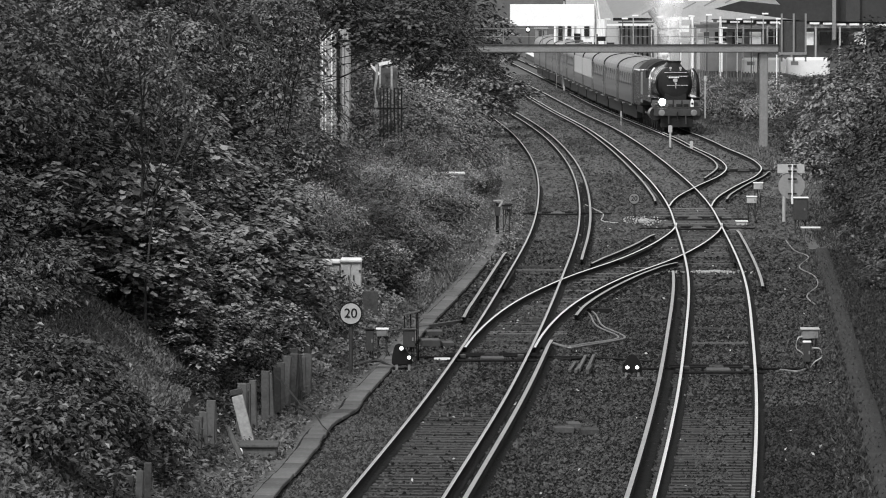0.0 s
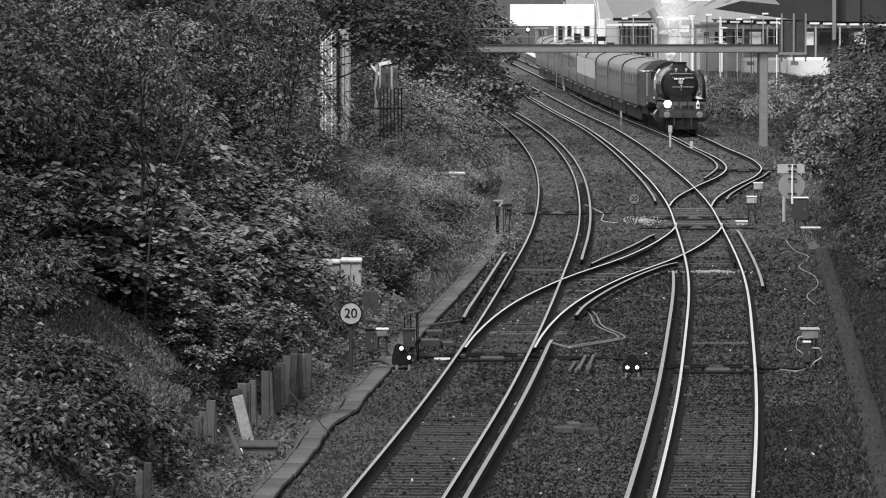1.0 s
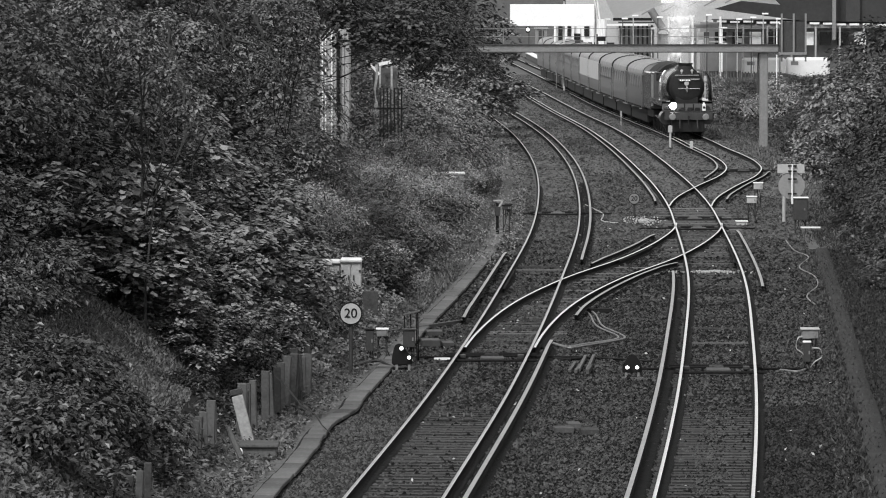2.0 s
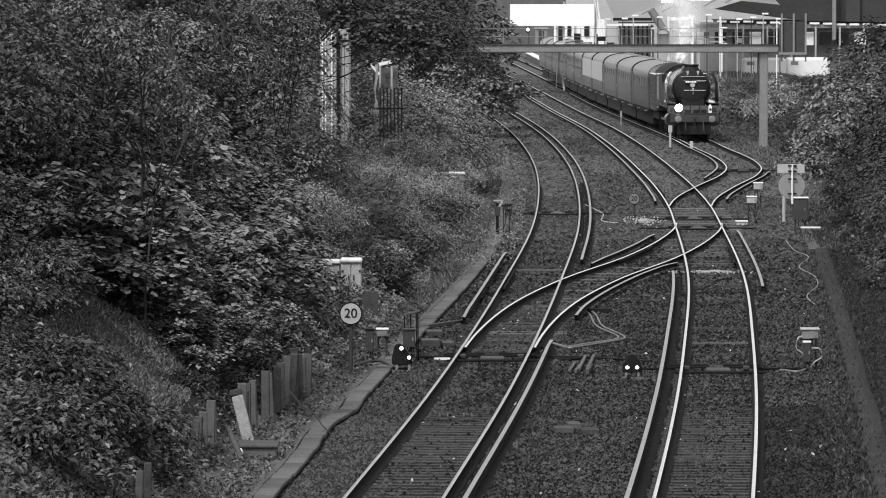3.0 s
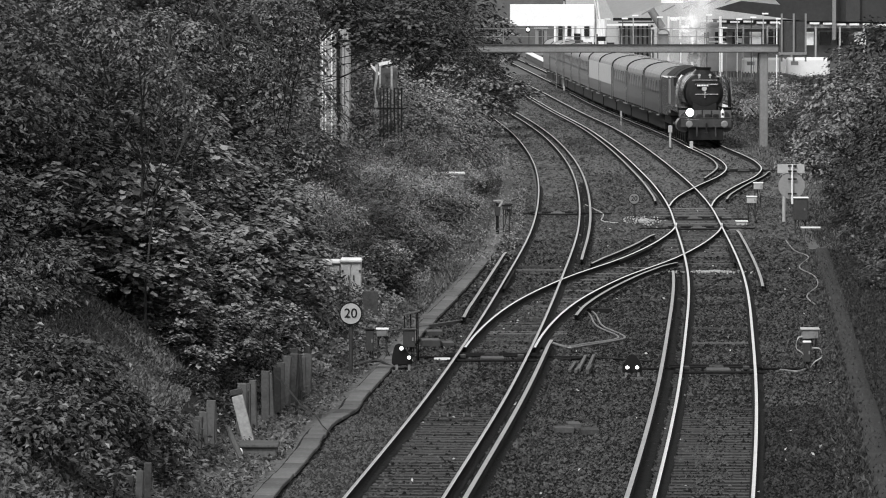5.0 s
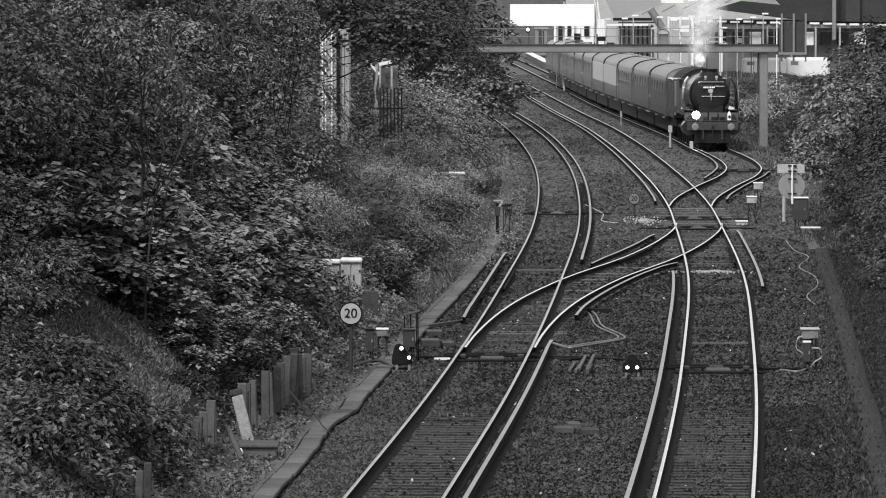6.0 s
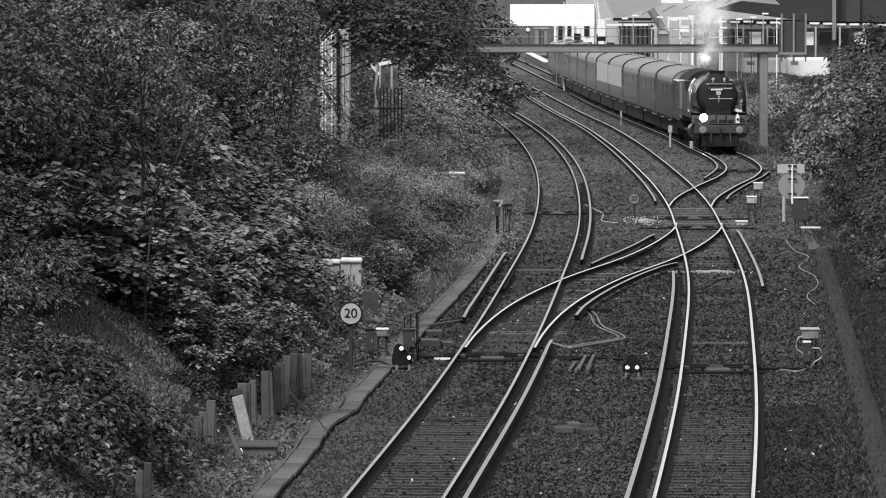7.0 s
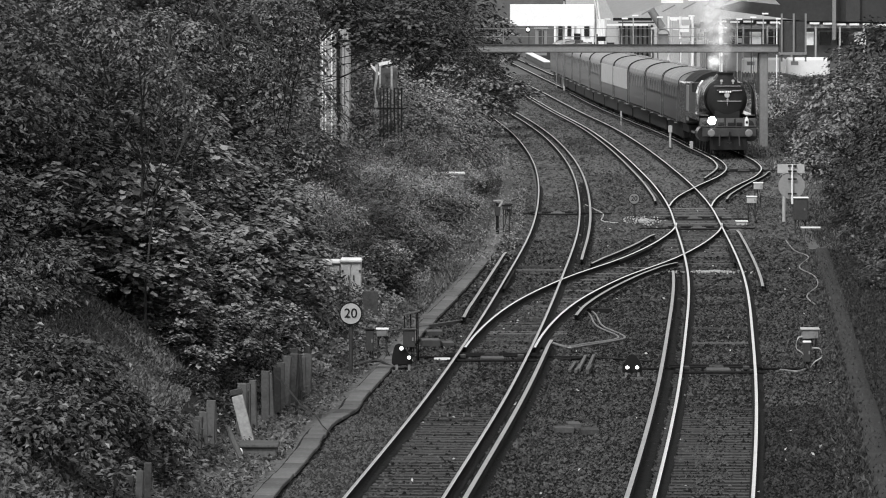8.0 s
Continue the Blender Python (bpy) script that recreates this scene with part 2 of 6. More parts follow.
TROUGH = line((60, -4.1), (87.8, -2.76), (96.6, -2.33), (102.6, -2.1), (105.4, -1.8), (109, -1.65), (114.2, -1.38), (118, -1.19), (133, -0.4), (149, 0.46), (172, 1.5), (205, 2.25), (242, 2.75), (287, 2.6), (352, 1.2), (430, -1.6), (600, -10.5))
RIGHT_TOE = line((60, 5.6), (86, 7.7), (116, 9.4), (149, 11.3), (190, 13.2), (235, 15.4), (282, 16.3), (350, 15.2), (430, 13.8), (600, 12))
PATH = line((60, 5.5), (89, 7.05), (116, 8.52), (149, 10.32), (175, 11.7))
BED = -0.17


def bank_height(x, y):
    """Height of the ground: a level track bed between two planted banks."""
    x, y = np.asarray(x, float), np.asarray(y, float)
    y = np.maximum(y, 60)
    left = np.maximum(TROUGH(y) - 1.15 - x, 0)
    right = np.maximum(x - RIGHT_TOE(y) - 0.2, 0)
    steep = np.interp(y, [60, 120, 190, 260, 330, 420], [0.72, 0.70, 0.48, 0.42, 0.25, 0.04])
    steep_r = np.interp(y, [60, 120, 170, 230, 280, 330], [0.5, 0.55, 0.45, 0.32, 0.16, 0.04])
    zl = np.minimum(left * steep, 6.6 - 1.2 * np.exp(-left / 6)) * np.minimum(left / 0.6, 1)
    zr = np.minimum(right * steep_r, 5.5) * np.minimum(right / 0.6, 1)
    on = np.clip(np.maximum(left - 0.05, right - 0.1) / 1.5, 0, 1)
    calm = np.where(right > 0, 0.4, 1.0)
    rough = 0.22 * np.sin(0.9 * x + 0.8 * np.sin(0.4 * y)) * np.sin(0.31 * y + 1.2 * np.sin(0.6 * x)) + 0.10 * np.sin(2.3 * x + 1.7) * np.sin(1.1 * y + x)
    return BED + zl + zr + on * calm * rough


# ---- ground ----
def ground():
    ys = np.concatenate([np.arange(-240, 20, 20), np.arange(20, 72, 4), np.arange(72, 160, 0.8), np.arange(160, 330, 2.0), np.arange(330, 700, 15), np.geomspace(700, 4500, 10)])
    us = np.concatenate([-np.geomspace(900, 14, 14), np.arange(-13, -1.2, 0.5), [-1.15, -0.85, -0.6, -0.25, 0.25, 0.45]])
    vs = np.concatenate([[-0.3, 0.0, 0.2], np.arange(0.5, 12, 0.6), np.geomspace(12, 900, 14)])
    rows, mats = [], []
    for y in ys:
        a, b = float(TROUGH(y)), float(RIGHT_TOE(y))
        mid = np.linspace(a + 0.7, b - 0.6, 26)
        xs = np.concatenate([a + us, mid, b + vs])
        zs = bank_height(xs, y)
        for k, (x, z) in enumerate(zip(xs, zs)):
            on_bank = min(max(a - 1.2 - x, x - b - 0.3, 0), 1)
            bed = noise.noise(Vector((x * 2.3, y * 1.6, 8))) * 0.025 + noise.noise(Vector((x * 0.9, y * 0.3, 1))) * 0.03
            rows.append((x, y, z + (bed - 0.025) * (1 - on_bank)))
    n = len(us) + 26 + len(vs)
    nl = len(us)
    faces, index = [], []
    for j in range(len(ys) - 1):
        for i in range(n - 1):
            k = j * n + i
            faces.append((k, k + 1, k + n + 1, k + n))
            y = (ys[j] + ys[j + 1]) / 2
            x = (rows[k][0] + rows[k + 1][0]) / 2
            if i < nl - 7:
                index.append(1)
            elif i < nl - 3:
                index.append(3 if y < 225 else 1)
            elif x > RIGHT_TOE(y) + 0.1:
                index.append(1)
            else:
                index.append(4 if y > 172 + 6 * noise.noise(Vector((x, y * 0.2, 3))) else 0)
    me = array_mesh("ground", rows, faces, [BALLAST, SOIL, TRODDEN, LITTER, HAZED_BED], index, True)
    return tagged(new("ground", me), "dark stone ballast bed between two earth banks", "ground", kind="structure")


ground()


def strip(name, at, y0, y1, width, z, thick, mat, step=1.0, ragged=0.0):
    """A thin worn strip that follows a line on the ground."""
    ys = np.arange(y0, y1, step)
    v, f = [], []
    for i, y in enumerate(ys):
        w = width / 2 * (1 + ragged * noise.noise(Vector((y * 0.21, 4, 0))))
        c = float(at(y)) + ragged * 0.4 * noise.noise(Vector((y * 0.1, 9, 0)))
        zz = z + float(bank_height(c, y)) - BED
        v += [(c - w, y, zz - thick), (c - w * 0.8, y, zz), (c + w * 0.8, y, zz), (c + w, y, zz - thick)]
        if i:
            k = 4 * i
            f += [(k - 4 + j, k - 3 + j, k + 1 + j, k + j) for j in range(3)]
    return new(name, array_mesh(name, v, f, [mat], smooth=True))


tagged(strip("trodden_path", PATH, 70, 172, 0.42, BED + 0.04, 0.06, TRODDEN, 0.5, 0.1), "pale trodden earth walkway beside the ballast", "path", kind="structure")


# ---- track ----
def rail_mesh(at, off, y0, y1, head=0.058, height=0.15, foot=0.14, top=0.0, mats=(RAILTOP, RUST), ramp=False):
    step = 1.0
    ys = np.append(np.arange(y0, y1 - 0.3, step), y1)
    xs = at(ys)
    tan = np.gradient(xs, ys)
    nx, ny = 1 / np.sqrt(1 + tan**2), -tan / np.sqrt(1 + tan**2)
    prof = [(-foot / 2, -height), (-foot / 2, -height + 0.015), (-0.012, -height + 0.035), (-0.012, -0.05), (-head / 2, -0.04), (-head / 2, -0.008), (-head / 2 + 0.01, 0),
            (head / 2 - 0.01, 0), (head / 2, -0.008), (head / 2, -0.04), (0.012, -0.05), (0.012, -height + 0.035), (foot / 2, -height + 0.015), (foot / 2, -height)]
    v, f, index = [], [], []
    m = len(prof)
    for i, y in enumerate(ys):
        dip = 0.05 * max(0, 1 - min(y - y0, y1 - y) / 2.5) if ramp else 0
        for u, w in prof:
            v.append((xs[i] + nx[i] * (off + u), y + ny[i] * (off + u), top + w - dip))
        if i:
            k = m * i
            for j in range(m):
                q = (j + 1) % m
                f.append((k - m + j, k - m + q, k + q, k + j))
                index.append(0 if 5 <= j <= 7 else 1)
    return array_mesh("rail", v, f, mats, index)


def rail(track, at, off, y0, y1, name="rail", **kw):
    ob = new(name, rail_mesh(at, off, y0, y1, **kw))
    ob.parent = track
    return ob


def sleepers(track, at, y0, y1, single, spacing=0.54, bare=()):
    """Concrete sleepers: the nearest ones singly, the others joined."""
    bm = bmesh.new()
    box(bm, (0, 0, -0.075), (1.8, 0.2, 0.15))
    soften(bm, 0.015)
    one = bpy.data.meshes.new("sleeper")
    bm.to_mesh(one)
    bm.free()
    one.materials.append(SLEEPER)
    co = np.array([v.co[:] for v in one.vertices])
    fa = [tuple(p.vertices) for p in one.polygons]
    v, f, rng = [], [], random.Random(4)
    for k, y in enumerate(np.arange(y0, y1, spacing)):
        x, s = float(at(y)), float(at(y + 0.5) - at(y - 0.5))
        sunk = 0.004 if any(p < y < q for p, q in bare) else 0.03 * min(max((y - 104) / 8, 0), 1)
        z = -0.156 + rng.uniform(-0.008, 0.008) - sunk
        m = pose(x, y + rng.uniform(-0.02, 0.02), z, 0, rng.uniform(-0.3, 0.3), -math.degrees(math.atan(s)) + rng.uniform(-0.4, 0.4))
        if y < single:
            ob = new("sleeper", one)
            ob.matrix_basis = m
            ob.parent = track
        else:
            base = len(v)
            v += [tuple(m @ Vector(c)) for c in co]
            f += [tuple(base + i for i in p) for p in fa]
    if v:
        me = bpy.data.meshes.new("far_sleepers")
        me.from_pydata(v, [], f)
        me.materials.append(SLEEPER)
        ob = tagged(new("far_sleepers", me), "far concrete sleepers", kind="stuff")
        ob.parent = track


G = 0.7525


def grease_strip(track, at, off, y0, y1, width=0.25):
    """Ballast blackened by grease and rust along a rail, the rail's shade painted in."""
    ys = np.arange(y0, y1, 0.5)
    xs = at(ys) + off
    v, f = [], []
    for i, y in enumerate(ys):
        w = width / 2 * (1 + 0.35 * noise.noise(Vector((y * 1.3, off * 9, 2))))
        v += [(xs[i] - w, y, BED - 0.02), (xs[i] - w * 0.7, y, BED + 0.04), (xs[i] + w * 0.7, y, BED + 0.04), (xs[i] + w, y, BED - 0.02)]
        if i:
            k = 4 * i
            f += [(k - 4 + j, k - 3 + j, k + 1 + j, k + j) for j in range(3)]
    ob = new("grease_strip", array_mesh("grease_strip", v, f, [GREASE_AND_SHADE], smooth=True))
    ob.parent = track


near_track = thing("near_track", Matrix(), "curved railway track with bright worn rails on ballast", "railway track", "railway tracks", "structure")
main_track = thing("main_track", Matrix(), "curved main railway track with polished rails on ballast", "railway track", "railway tracks", "structure")
train_track = thing("train_track", Matrix(), "railway track that carries the steam train into the junction", "railway track", "railway tracks", "structure")
cross_track = thing("crossover_track", Matrix(), "slanting crossover rails that join the two tracks", "railway track", "railway tracks", "structure")
for off in (-G, G):
    rail(near_track, NEAR_LINE, off, 62, 520, mats=(WORN_RAILTOP, RUST))
    rail(main_track, MAIN_LINE, off, 62, 560)
    rail(train_track, TRAIN_LINE, off, 201.5, 690)
    rail(cross_track, CROSS_LINE, off, 122, 187)
COND = dict(name="conductor_rail", head=0.075, height=0.12, foot=0.10, top=0.06, mats=(CONTACT, RUST), ramp=True)
rail(near_track, NEAR_LINE, G + 0.37, 64, 124.5, **COND)
rail(near_track, NEAR_LINE, G + 0.37, 161.5, 420, **COND)
rail(near_track, NEAR_LINE, -G - 0.42, 133, 166, **COND)
rail(main_track, MAIN_LINE, -G - 0.40, 64, 155, **COND)
rail(main_track, MAIN_LINE, G + 0.42, 147, 181, **COND)
rail(main_track, MAIN_LINE, -G - 0.38, 206, 500, **COND)
rail(train_track, TRAIN_LINE, -G - 0.40, 231, 420, **COND)
rail(train_track, TRAIN_LINE, G + 0.42, 208, 240, **COND)
rail(cross_track, CROSS_LINE, -G - 0.4, 159, 178, **COND)
rail(cross_track, CROSS_LINE, G + 0.4, 134, 160, **COND)
def fill(track, at, y0, y1, half=0.7):
    """Dark compacted ballast between the rails, up to the sleepers' tops; gap shade is in its colour."""
    ys = np.arange(y0, y1, 0.4)
    xs = at(ys)
    v, f = [], []
    for i, y in enumerate(ys):
        for k in range(5):
            q = (k / 2 - 1) * half
            v.append((xs[i] + q, y, (-0.17 if y < 116 else -0.176) + 0.012 * noise.noise(Vector((q * 3, y * 1.9, 5)))))
        if i:
            b = 5 * i
            f += [(b - 5 + j, b - 4 + j, b + 1 + j, b + j) for j in range(4)]
    ob = new("compacted_ballast", array_mesh("compacted_ballast", v, f, [GREASE_AND_SHADE], smooth=True))
    ob.parent = track


fill(near_track, NEAR_LINE, 76, 140)
fill(main_track, MAIN_LINE, 76, 150)
for off in (-G, G):
    grease_strip(near_track, NEAR_LINE, off + 0.05, 76, 225)
    grease_strip(main_track, MAIN_LINE, off + 0.05, 76, 225)
    grease_strip(cross_track, CROSS_LINE, off + 0.05, 124, 186)
    grease_strip(train_track, TRAIN_LINE, off, 203, 235)
grease_strip(near_track, NEAR_LINE, G + 0.36, 76, 124, 0.4)
grease_strip(near_track, NEAR_LINE, G + 0.36, 162, 230, 0.4)
grease_strip(main_track, MAIN_LINE, -G - 0.34, 76, 155, 0.4)
# check rails beside the crossings
for track, at, off, y0, y1 in ((near_track, NEAR_LINE, -G + 0.11, 146, 156), (main_track, MAIN_LINE, G - 0.11, 160, 170), (main_track, MAIN_LINE, -G + 0.11, 213, 223), (cross_track, CROSS_LINE, G - 0.11, 146, 155), (cross_track, CROSS_LINE, -G + 0.11, 161, 170)):
    rail(track, at, off, y0, y1, name="check_rail", mats=(RUST, RUST), top=-0.01)


# ---- the train ----
def wheelset(parent, y, r, gauge=1.5):
    """Two wheels on one axle, which turn together."""
    bm = bmesh.new()
    for s in (-1, 1):
        rod(bm, (s * (gauge / 2 - 0.07), 0, 0), (s * (gauge / 2 + 0.07), 0, 0), r, n=24)
        rod(bm, (s * (gauge / 2 + 0.07), 0, 0), (s * (gauge / 2 + 0.10), 0, 0), r * 0.3, n=12)
        for k in range(6):
            a = k * math.pi / 3
            box(bm, (s * (gauge / 2 + 0.075), math.sin(a) * r * 0.5, math.cos(a) * r * 0.5), (0.03, 0.06, r * 0.75), Matrix.Rotation(-a, 4, "X"))
    rod(bm, (-gauge / 2, 0, 0), (gauge / 2, 0, 0), 0.09)
    ob = part("wheelset", bm, SOOT, parent)
    ob.matrix_basis = pose(0, y, r)
    return ob, y, r


WHEELS = []


def locomotive():
    """A large express engine; its front is at the origin and its length runs along y."""
    e = thing("steam_locomotive", Matrix(), "black and dark green express steam locomotive with a lit headlamp", "steam locomotive")
    # buffer beam, buffers, coupling
    beam = boxpart("buffer_beam", (0, 0.62, 1.08), (2.5, 0.08, 0.40), CHESTNUT, e, "dull painted buffer beam", 0.012)
    for s in (-1, 1):
        bm = bmesh.new()
        rod(bm, (s * 0.87, 0.58, 1.06), (s * 0.87, 0.22, 1.06), 0.14, 0.11, 14)
        rod(bm, (s * 0.87, 0.3, 1.06), (s * 0.87, 0.06, 1.06), 0.075, n=12)
        part("buffer_shank", bm, SOOT, beam)
        bm = bmesh.new()
        rod(bm, (s * 0.87, 0.07, 1.06), (s * 0.87, 0.02, 1.06), 0.172, 0.172, 24)
        rod(bm, (s * 0.87, 0.02, 1.06), (s * 0.87, 0.0, 1.06), 0.172, 0.12, 24)
        part("buffer_head", bm, MIDGREY, beam, "round grey buffer head")
        bm = bmesh.new()
        rod(bm, (s * 0.45, 0.5, 0.98), (s * 0.47, 0.42, 0.45), 0.035)
        part("brake_hose", bm, DARKGREY, beam, "hanging brake hose")
    bm = bmesh.new()
    box(bm, (0, 0.5, 1.04), (0.07, 0.25, 0.14))
    rod(bm, (0, 0.42, 1.0), (0, 0.40, 0.55), 0.03)
    rod(bm, (-0.1, 0.42, 0.6), (0.1, 0.42, 0.6), 0.03)
    part("coupling", bm, SOOT, beam)
    # front platform with curved drop
    bm = bmesh.new()
    box(bm, (0, 1.1, 1.34), (2.6, 0.9, 0.05))
    box(bm, (0, 1.72, 1.52), (2.6, 0.05, 0.42), Matrix.Rotation(radians(-28), 4, "X"))
    part("front_platform", bm, DARKGREY, e, "grey sloping footplate")
    for x in (-0.35, 0.1, 0.5):
        boxpart("platform_box", (x, 1.0, 1.45), (0.28, 0.3, 0.16), SOOT, e, "", 0.02)
    rodpart("vacuum_pipe", (-0.2, 0.7, 1.3), (-0.2, 0.7, 1.75), 0.04, SOOT, e)
    rodpart("steam_pipe", (0.3, 1.2, 1.37), (0.3, 1.2, 1.7), 0.04, SOOT, e)
    boxpart("smokebox_saddle", (0, 2.3, 1.75), (1.2, 0.6, 0.6), SOOT, e, "", 0.03)
    # frames, bogie, cylinders
    bm = bmesh.new()
    box(bm, (0, 1.0, 0.56), (1.7, 0.6, 0.62))
    box(bm, (0, 7.2, 0.95), (1.1, 12.4, 0.7))
    for s in (-1, 1):
        box(bm, (s * 0.6, 2.3, 0.6), (0.1, 2.6, 0.5))
        box(bm, (s * 0.74, 0.78, 0.32), (0.1, 0.06, 0.5))
    soften(bm, 0.02)
    part("frame", bm, SOOT, e, "black frames and bogie")
    for s in (-1, 1):
        bm = bmesh.new()
        rod(bm, (s * 1.05, 1.75, 0.98), (s * 1.05, 3.5, 0.98), 0.36, n=20)
        rod(bm, (s * 1.02, 1.6, 1.42), (s * 1.02, 3.6, 1.42), 0.2, n=16)
        part("cylinder", bm, BLACK, e)
        bm = bmesh.new()
        box(bm, (s * 1.16, 7.2, 0.9), (0.06, 5.0, 0.12))
        box(bm, (s * 1.2, 5.2, 0.98), (0.06, 3.2, 0.10))
        part("coupling_rod", bm, BRASS, e, "bright steel rods")
        bm = bmesh.new()
        box(bm, (s * 1.12, 7.2, 1.84), (0.5, 10.4, 0.05))
        box(bm, (s * 1.34, 7.2, 1.72), (0.04, 10.4, 0.26))
        part("running_board", bm, GREEN, e)
    for y, r in ((1.55, 0.48), (3.4, 0.48), (5.2, 0.98), (7.25, 0.98), (9.3, 0.98), (11.4, 0.55)):
        WHEELS.append(wheelset(e, y, r))
    # smokebox, door
    zc = 2.58
    bm = bmesh.new()
    rod(bm, (0, 2.05, zc), (0, 4.9, zc), 0.93, n=48)
    bmesh.ops.bevel(bm, geom=[x for x in bm.edges if abs(x.verts[0].co.y - 2.05) < 0.01 and abs(x.verts[1].co.y - 2.05) < 0.01], offset=0.06, segments=3, affect="EDGES")
    part("smokebox", bm, SOOT, e, smooth=True)
    bm = bmesh.new()
    ball(bm, (0, 2.07, zc), (0.80, 0.14, 0.80), 4)
    door = part("smokebox_door", bm, SOOT, e, smooth=True)
    bm = bmesh.new()
    rod(bm, (0, 2.0, zc), (0, 1.8, zc), 0.06)
    box(bm, (0, 1.85, zc - 0.12), (0.04, 0.03, 0.3))
    part("locking_handle", bm, BRASS, door)
    for z in (zc + 0.42, zc - 0.08):
        bm = bmesh.new()
        box(bm, (0.1, 1.905 + abs(z - zc) * 0.12, z), (1.15, 0.03, 0.055))
        soften(bm, 0.008)
        part("hinge_strap", bm, BRASS, door, "bright hinge strap")
    bm = bmesh.new()
    rod(bm, (-0.62, 1.93, zc + 0.62), (0.62, 1.93, zc + 0.62), 0.018)
    part("handrail", bm, BRASS, door)
    plate = boxpart("number_plate", (-0.12, 1.87, zc + 0.36), (0.62, 0.025, 0.16), BLACKPAINT, door, "small plate with unreadable pale marks", 0.006)
    rng = random.Random(2)
    x = -0.38
    while x < 0.12:
        w = rng.uniform(0.035, 0.07)
        boxpart("lettering_bar", (x + w / 2, 1.853, zc + 0.36), (w, 0.008, 0.085), WHITE, plate)
        x += w + 0.025
    bm = bmesh.new()
    rod(bm, (-0.02, 1.9, zc + 0.2), (-0.02, 1.86, zc + 0.2), 0.13, 0.11, 20)
    part("round_badge", bm, PALE, door, "pale round badge")
    bm = bmesh.new()
    box(bm, (0.3, 1.89, zc + 0.40), (0.55, 0.02, 0.04))
    part("name_strip", bm, BRASS, door)
    for s in (-1, 1):
        bm = bmesh.new()
        rod(bm, (s * 0.27, 1.98, zc + 0.86), (s * 0.27, 2.1, zc + 0.86), 0.07, n=12)
        box(bm, (s * 0.27, 2.06, zc + 0.78), (0.08, 0.06, 0.16))
        part("lamp_bracket", bm, PALE, e, "small pale lamp bracket")
    # chimney, dome, boiler, firebox
    bm = bmesh.new()
    rod(bm, (0, 3.3, zc + 0.9), (0, 3.3, zc + 1.12), 0.46, 0.34, 24)
    rod(bm, (0, 3.3, zc + 1.12), (0, 3.3, zc + 1.24), 0.36, 0.40, 24)
    part("chimney", bm, SOOT, e, smooth=False)
    bm = bmesh.new()
    rod(bm, (0, 4.9, zc), (0, 7.6, zc), 0.90, 0.97, 40)
    rod(bm, (0, 7.6, zc), (0, 9.7, zc), 0.97, 1.0, 40)
    boiler = part("boiler", bm, GREEN, e, "dark green boiler", smooth=False)
    for y in (4.95, 5.9, 6.9, 7.9, 8.9):
        bm = bmesh.new()
        rod(bm, (0, y, zc), (0, y + 0.05, zc), 0.92 + 0.02 * (y - 4.9), n=40)
        part("boiler_band", bm, BRASS if y < 5 else BLACK, boiler)
    bm = bmesh.new()
    ball(bm, (0, 6.4, zc + 0.85), (0.36, 0.42, 0.32), 3)
    part("dome", bm, GREEN, boiler, smooth=True)
    # smoke deflectors, slightly bowed inward at the top
    for s in (-1, 1):
        bm = bmesh.new()
        prof = [(1.31, 1.84), (1.33, 2.4), (1.30, 2.83), (1.20, 3.18), (1.02, 3.42)]
        for k, (px, pz) in enumerate(prof[:-1]):
            qx, qz = prof[k + 1]
            for y0, y1 in ((1.75, 4.3),):
                lead = 0.16 * k
                vs = [bm.verts.new(c) for c in ((s * px, y0 + lead, pz), (s * px, y1, pz), (s * qx, y1, qz), (s * qx, y0 + lead + 0.16, qz))]
                bm.faces.new(vs)
        bmesh.ops.remove_doubles(bm, verts=bm.verts, dist=0.001)
        bmesh.ops.solidify(bm, geom=list(bm.faces), thickness=0.03)
        # Left lighter and glossier, right black: the light's two sides painted in.
        part("smoke_deflector", bm, GLOSS if s < 0 else BLACK, e, "smoke deflector, gleam and dark side put in its paint", smooth=True)
        bm = bmesh.new()
        rod(bm, (s * 1.36, 1.75, 2.15), (s * 1.30, 2.35, 3.3), 0.016)
        part("deflector_handrail", bm, BLACK, e)
    # cab
    cab = boxpart("cab", (0, 10.7, 2.5), (2.6, 2.0, 1.5), GREEN, e, "dark green cab", 0.05)
    bm = bmesh.new()
    rod(bm, (0, 9.75, 2.43), (0, 12.1, 2.43), 1.33, n=40)
    bmesh.ops.bisect_plane(bm, geom=list(bm.verts) + list(bm.edges) + list(bm.faces), plane_co=(0, 0, 3.2), plane_no=(0, 0, 1), clear_inner=True)
    part("cab_roof", bm, SOOT, cab)
    for s in (-1, 1):
        boxpart("cab_window", (s * 0.95, 9.68, 3.0), (0.42, 0.04, 0.42), DARKGLASS, cab)
        # Left sheet is coloured grey to paint the light on the green side.
        boxpart("cab_side_sheet", (s * 1.31, 10.7, 2.25), (0.04, 1.7, 1.7), MIDGREY if s < 0 else GREEN, cab, "green side sheet painted grey as if lit" if s < 0 else "", 0.01)
    # lamps
    bm = bmesh.new()
    box(bm, (-0.80, 0.86, 1.56), (0.3, 0.3, 0.42))
    soften(bm, 0.03)
    lamp = part("headlamp", bm, BLACKPAINT, e, "large lit headlamp")
    bm = bmesh.new()
    rod(bm, (-0.80, 0.70, 1.62), (-0.80, 0.64, 1.62), 0.19, 0.17, 24)
    part("lens", bm, LAMPGLOW, lamp, "glowing lens")
    bm = bmesh.new()
